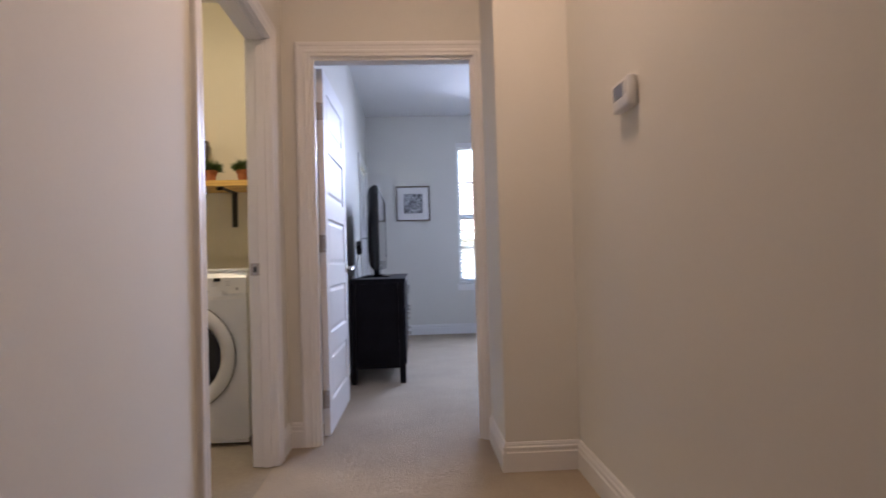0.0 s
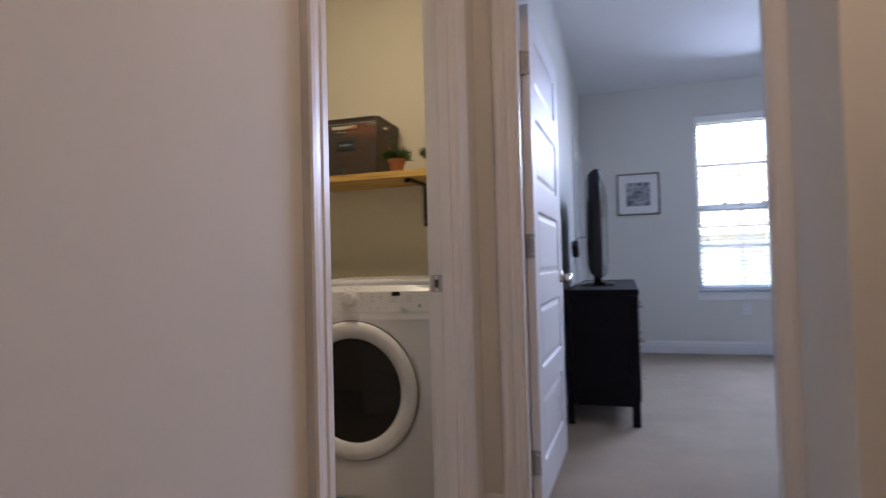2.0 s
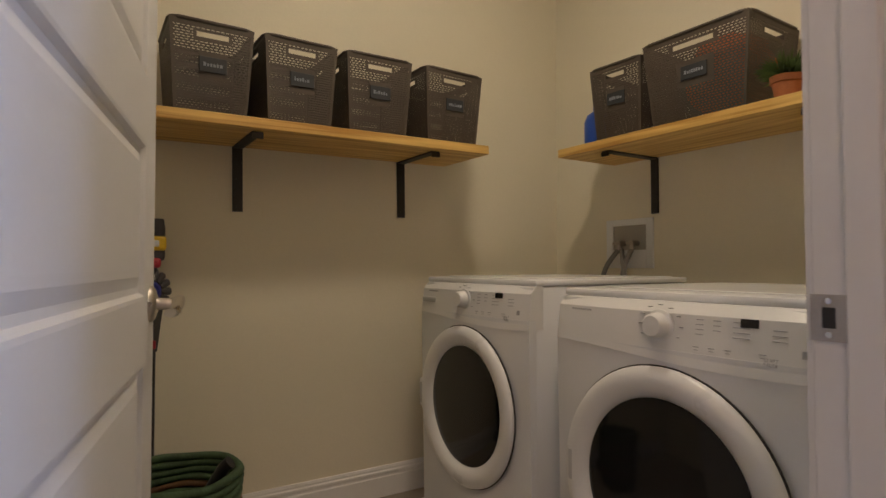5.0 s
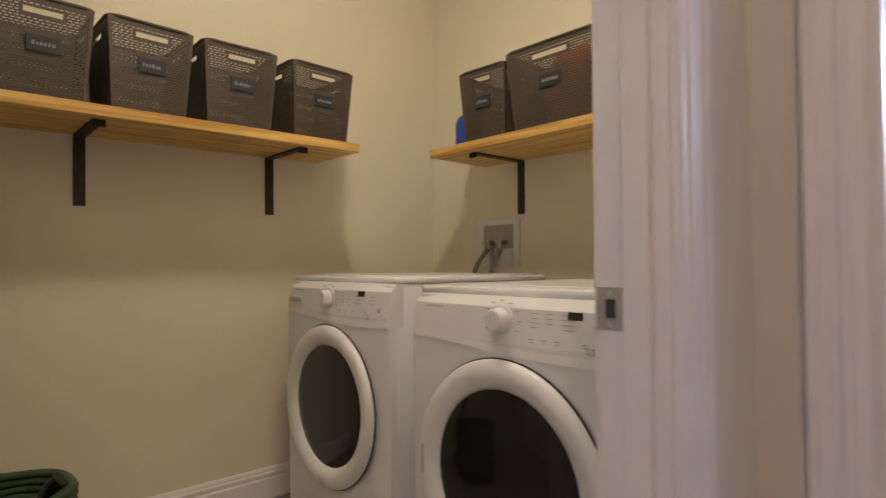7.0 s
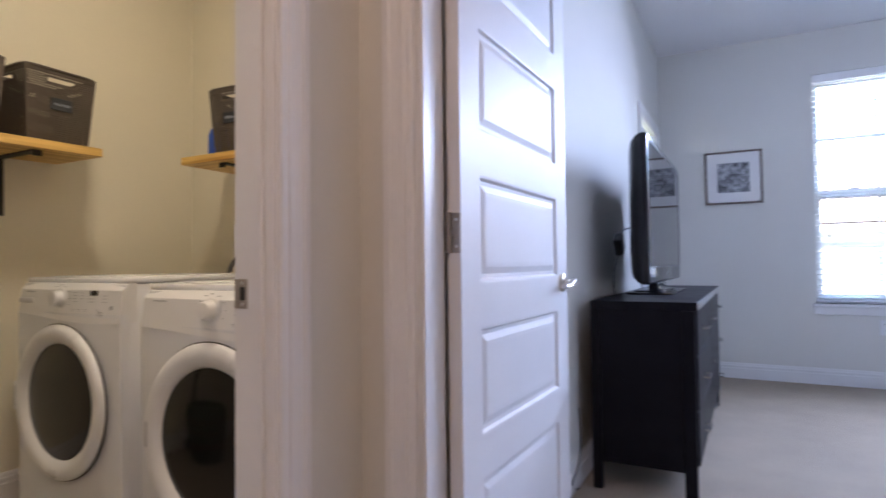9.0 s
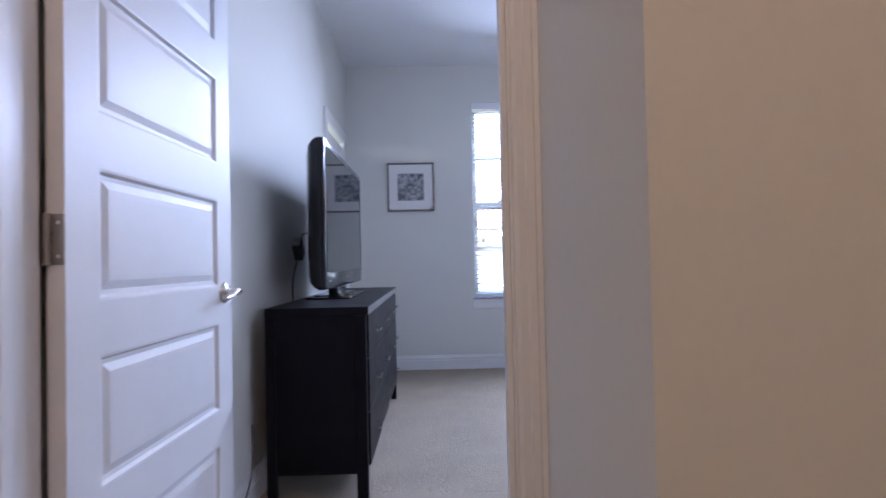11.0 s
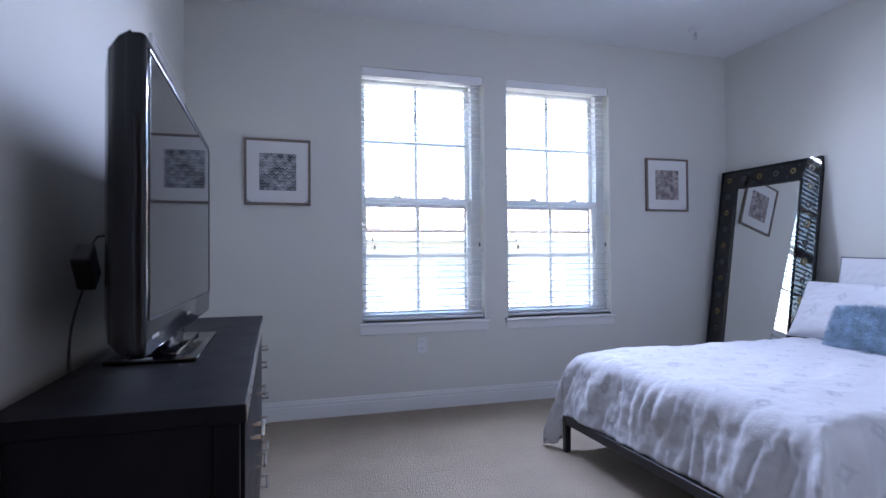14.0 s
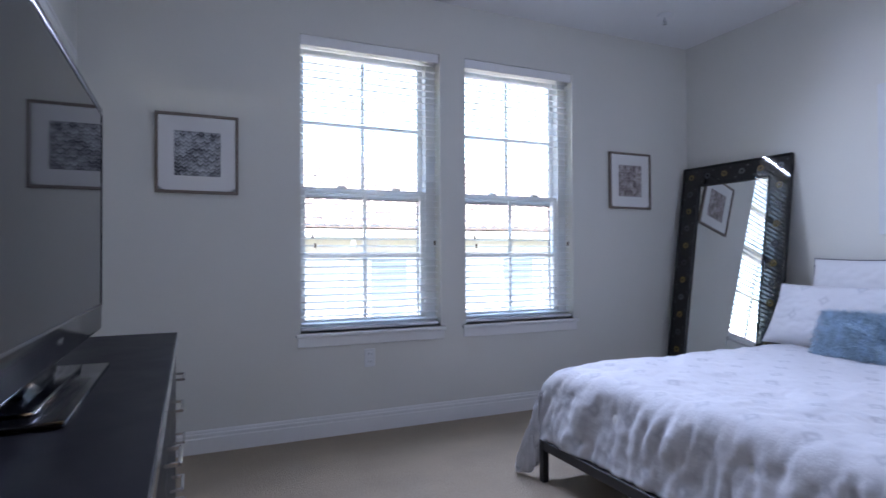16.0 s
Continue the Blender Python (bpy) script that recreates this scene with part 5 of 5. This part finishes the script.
def pillow(name, m, w, h, t, mat, label, seed, fur=False):
    """Plump pillow: x across, z up, y through; sewn edges with corners pulled out."""
    root = thing(name, m, label, "pillow", "pillows on the bed")
    bm = B()
    uvl = bm.loops.layers.uv.new("print")
    n = 56 if not fur else 90
    sheets = []
    for s in (-1, 1):
        g = []
        for i in range(n + 1):
            row = []
            for j in range(n + 1):
                u, v = 2 * i / n - 1, 2 * j / n - 1
                bulge = (max(0, 1 - abs(u) ** 2.6) * max(0, 1 - abs(v) ** 2.6)) ** 0.5
                pinch = 1 - 0.05 * (1 - u * u) * abs(v) ** 3 - 0.0
                pinch2 = 1 - 0.06 * (1 - v * v) * abs(u) ** 3
                y = s * t / 2 * bulge + 0.012 * noise.noise(Vector((u * 2 + seed, v * 2, s))) * bulge
                y += s * 0.006 * noise.noise(Vector((u * 7, v * 7 + seed, s))) * bulge
                if fur:
                    q = Vector((u * 26, v * 16, s * 3 + seed))
                    y += s * 0.016 * noise.noise(q) * min(1, bulge * 2 + 0.3)
                    u2, v2 = u + 0.02 * noise.noise(q * 1.3), v + 0.045 * noise.noise(q * 0.9 + Vector((5, 0, 0)))
                else:
                    u2, v2 = u, v
                row.append(bm.verts.new((u2 * w / 2 * pinch2, y, h / 2 + v2 * h / 2 * pinch)))
            g.append(row)
        for i in range(n):
            for j in range(n):
                f = bm.faces.new((g[i][j], g[i + 1][j], g[i + 1][j + 1], g[i][j + 1]))
                for lp, (a, b) in zip(f.loops, ((i, j), (i + 1, j), (i + 1, j + 1), (i, j + 1))):
                    lp[uvl].uv = (a / n * w + 0.06, b / n * h + 0.03)
        sheets.append(g)
    bmesh.ops.remove_doubles(bm, verts=bm.verts, dist=0.0006)
    part("cover", bm, mat, root, "", 80)
    if fur:
        rnd = random.Random(seed)
        bm = B()
        for k in range(9000):
            u, v = rnd.uniform(-1, 1), rnd.uniform(-1, 1)
            bulge = (max(0, 1 - abs(u) ** 2.6) * max(0, 1 - abs(v) ** 2.6)) ** 0.5
            s = -1 if rnd.random() < 0.75 else 1
            p = Vector((u * w / 2, s * t / 2 * bulge, h / 2 + v * h / 2))
            d = Vector((u * 0.7 + rnd.uniform(-0.5, 0.5), s * (0.35 + 0.5 * bulge), v * 0.8 - 0.35 + rnd.uniform(-0.5, 0.5))).normalized()
            side = d.cross(Vector((rnd.uniform(-1, 1), rnd.uniform(-1, 1), rnd.uniform(-1, 1)))).normalized() * 0.0016
            e = p + d * rnd.uniform(0.02, 0.036)
            bm.faces.new([bm.verts.new(q) for q in (p - side, p + side, e)])
        tagged(part("fur_pile", bm, FUR, root, "shaggy blue pile"), kind="stuff")
    else:
        pts = []
        for k in range(65):
            a = 2 * math.pi * k / 64
            c, s2 = math.cos(a), math.sin(a)
            q = max(abs(c), abs(s2))
            u, v = c / q, s2 / q
            pts.append((u * w / 2 * (1 - 0.06 * (1 - v * v) * abs(u) ** 3), 0, h / 2 + v * h / 2 * (1 - 0.05 * (1 - u * u) * abs(v) ** 3)))
        part("piping", tube(B(), pts, 0.004 if mat != SHEET else 0.006, 6), PIPING if mat == SHEET else mat, root, "", 60)
    return root


# pillow faces look towards -x
pillow("back_pillow", pose(3.76, 6.06, 0.575, -14, 0, -90), 0.70, 0.53, 0.16, SHEET, "white pillow with dark grey piping against the headboard", 5)
pillow("back_pillow", pose(3.76, 5.26, 0.575, -14, 0, -90), 0.70, 0.53, 0.16, SHEET, "white pillow with dark grey piping against the headboard", 8)
pillow("sham_pillow", pose(3.50, 6.11, 0.57, -27, 0, -92), 0.80, 0.40, 0.17, COMF, "white pillow sham printed with pale grey diamonds", 2)
pillow("sham_pillow", pose(3.50, 5.26, 0.57, -27, 0, -88), 0.80, 0.40, 0.17, COMF, "white pillow sham printed with pale grey diamonds", 3)
pillow("fur_pillow", pose(3.27, 5.69, 0.562, -30, 0, -90), 0.72, 0.275, 0.14, FUR, "small blue faux-fur lumbar pillow", 4, True)

# canvas over the bed
ob = thing("wall_canvas", pose(RX, 5.53, 1.69, 0, 0, -90), "white canvas print with a dark grey shape over the bed", "picture")
part("canvas", box(B(), -0.56, 0.56, -0.035, -0.001, -0.455, 0.455, 0.003), CANVAS, ob)
bm = B()
rod(bm, (-0.25, -0.0365, 0.05), (-0.25, -0.0352, 0.05), 0.19, 36)
part("painted_shape", bm, CGREY, ob, "dark grey painted disc")


# ---- outside: the neighbouring house across a strip of lawn ----
GZ = -3.0
bm = B()
bmesh.ops.create_grid(bm, x_segments=1, y_segments=1, size=600, matrix=Matrix.Translation((0, 0, GZ)))
setting("ground", bm, LAWN, "flat lawn far below the windows", "lawn")


def neighbour():
    y0, ez = 14.2, 1.6
    root = thing("neighbouring_house", pose(0, y0, GZ), "pale stucco house with a barrel-tile roof across the side yard", "house")
    e = ez - GZ
    part("wall", box(B(), -14, 20, 0, 9, 0, e - 0.35), STUCCO, root)
    part("frieze", box(B(), -14.05, 20.05, -0.06, 9, e - 0.35, e - 0.02), STUCCO, root)
    bm = sweep(B(), [(0, 0), (0.12, 0.0), (0.12, 0.02), (0.105, 0.13), (0, 0.13)], (-14.6, -0.62, e - 0.14), (20.6, -0.62, e - 0.14), (0, -1, 0))
    part("gutter", bm, VINYL, root)
    part("soffit", box(B(), -14.5, 20.5, -0.62, 0, e - 0.05, e - 0.02), VINYL, root)
    slope = math.tan(radians(22))
    bm = B()
    v = [bm.verts.new(p) for p in ((-14.6, -0.7, e), (20.6, -0.7, e), (20.6, 5.0, e + 5.7 * slope), (-14.6, 5.0, e + 5.7 * slope), (20.6, 10.5, e), (-14.6, 10.5, e))]
    bm.faces.new((v[0], v[1], v[2], v[3]))
    bm.faces.new((v[3], v[2], v[4], v[5]))
    roof = part("roof", bm, ROOFT, root)
    # barrel tiles on the part of the slope seen from the windows
    bm = B()
    n = 6
    for j in range(2):
        ring = []
        for k in range(n + 1):
            a = math.pi * k / n
            ring.append(bm.verts.new((0.115 * math.cos(a), 0.42 * j, 0.085 * math.sin(a) + (0.018 if j == 0 else -0.012))))
        if j == 0:
            first = ring
    for k in range(n):
        bm.faces.new((first[k], first[k + 1], ring[k + 1], ring[k]))
    bm.faces.new(first[::-1])
    tile = part("roof_tile", bm, ROOFT, roof, "", 50)
    tilt = math.degrees(math.atan(slope))
    many = B()
    src = [(q.co.copy()) for q in tile.data.vertices]
    polys = [tuple(p.vertices) for p in tile.data.polygons]
    c = 0
    for r in range(13):
        for q in range(46):
            x, s = -1.6 + 0.235 * q, 0.36 * r - 0.03
            mm = Matrix.Translation((x, -0.7 + s * math.cos(math.atan(slope)), e + s * math.sin(math.atan(slope)) + 0.012)) @ pose(0, 0, 0, tilt, 0, 0)
            if r < 6 and c < 290:
                o = tile if c == 0 else tile.copy()
                if c:
                    scene.collection.objects.link(o)
                o.matrix_basis = mm
                c += 1
            else:
                vs = [many.verts.new(mm @ p) for p in src]
                for p in polys:
                    many.faces.new([vs[i] for i in p])
    tagged(part("upper_tiles", many, ROOFT, roof, "rows of pale barrel tiles", 50), kind="stuff")
    for x in (3.59, 6.39):
        win = part("window", box(B(), x - 0.4, x + 0.4, -0.05, 0.02, e - 1.75, e - 0.45, 0.01), VINYL, root, "white window with grey louvred blind")
        for k in range(18):
            z = e - 1.68 + 0.065 * k
            part("louvre", box(B(), x - 0.34, x + 0.34, -0.075, -0.051, z, z + 0.045), SHUT, win)
    for x in (2.77, 7.0):
        pts = [(x, -0.6, e - 0.16), (x, -0.56, e - 0.28), (x, -0.2, e - 0.48), (x, -0.1, e - 0.58), (x, -0.1, 0.1)]
        part("downspout", tube(B(), pts, 0.045, 8), VINYL, root, "", 50)


neighbour()
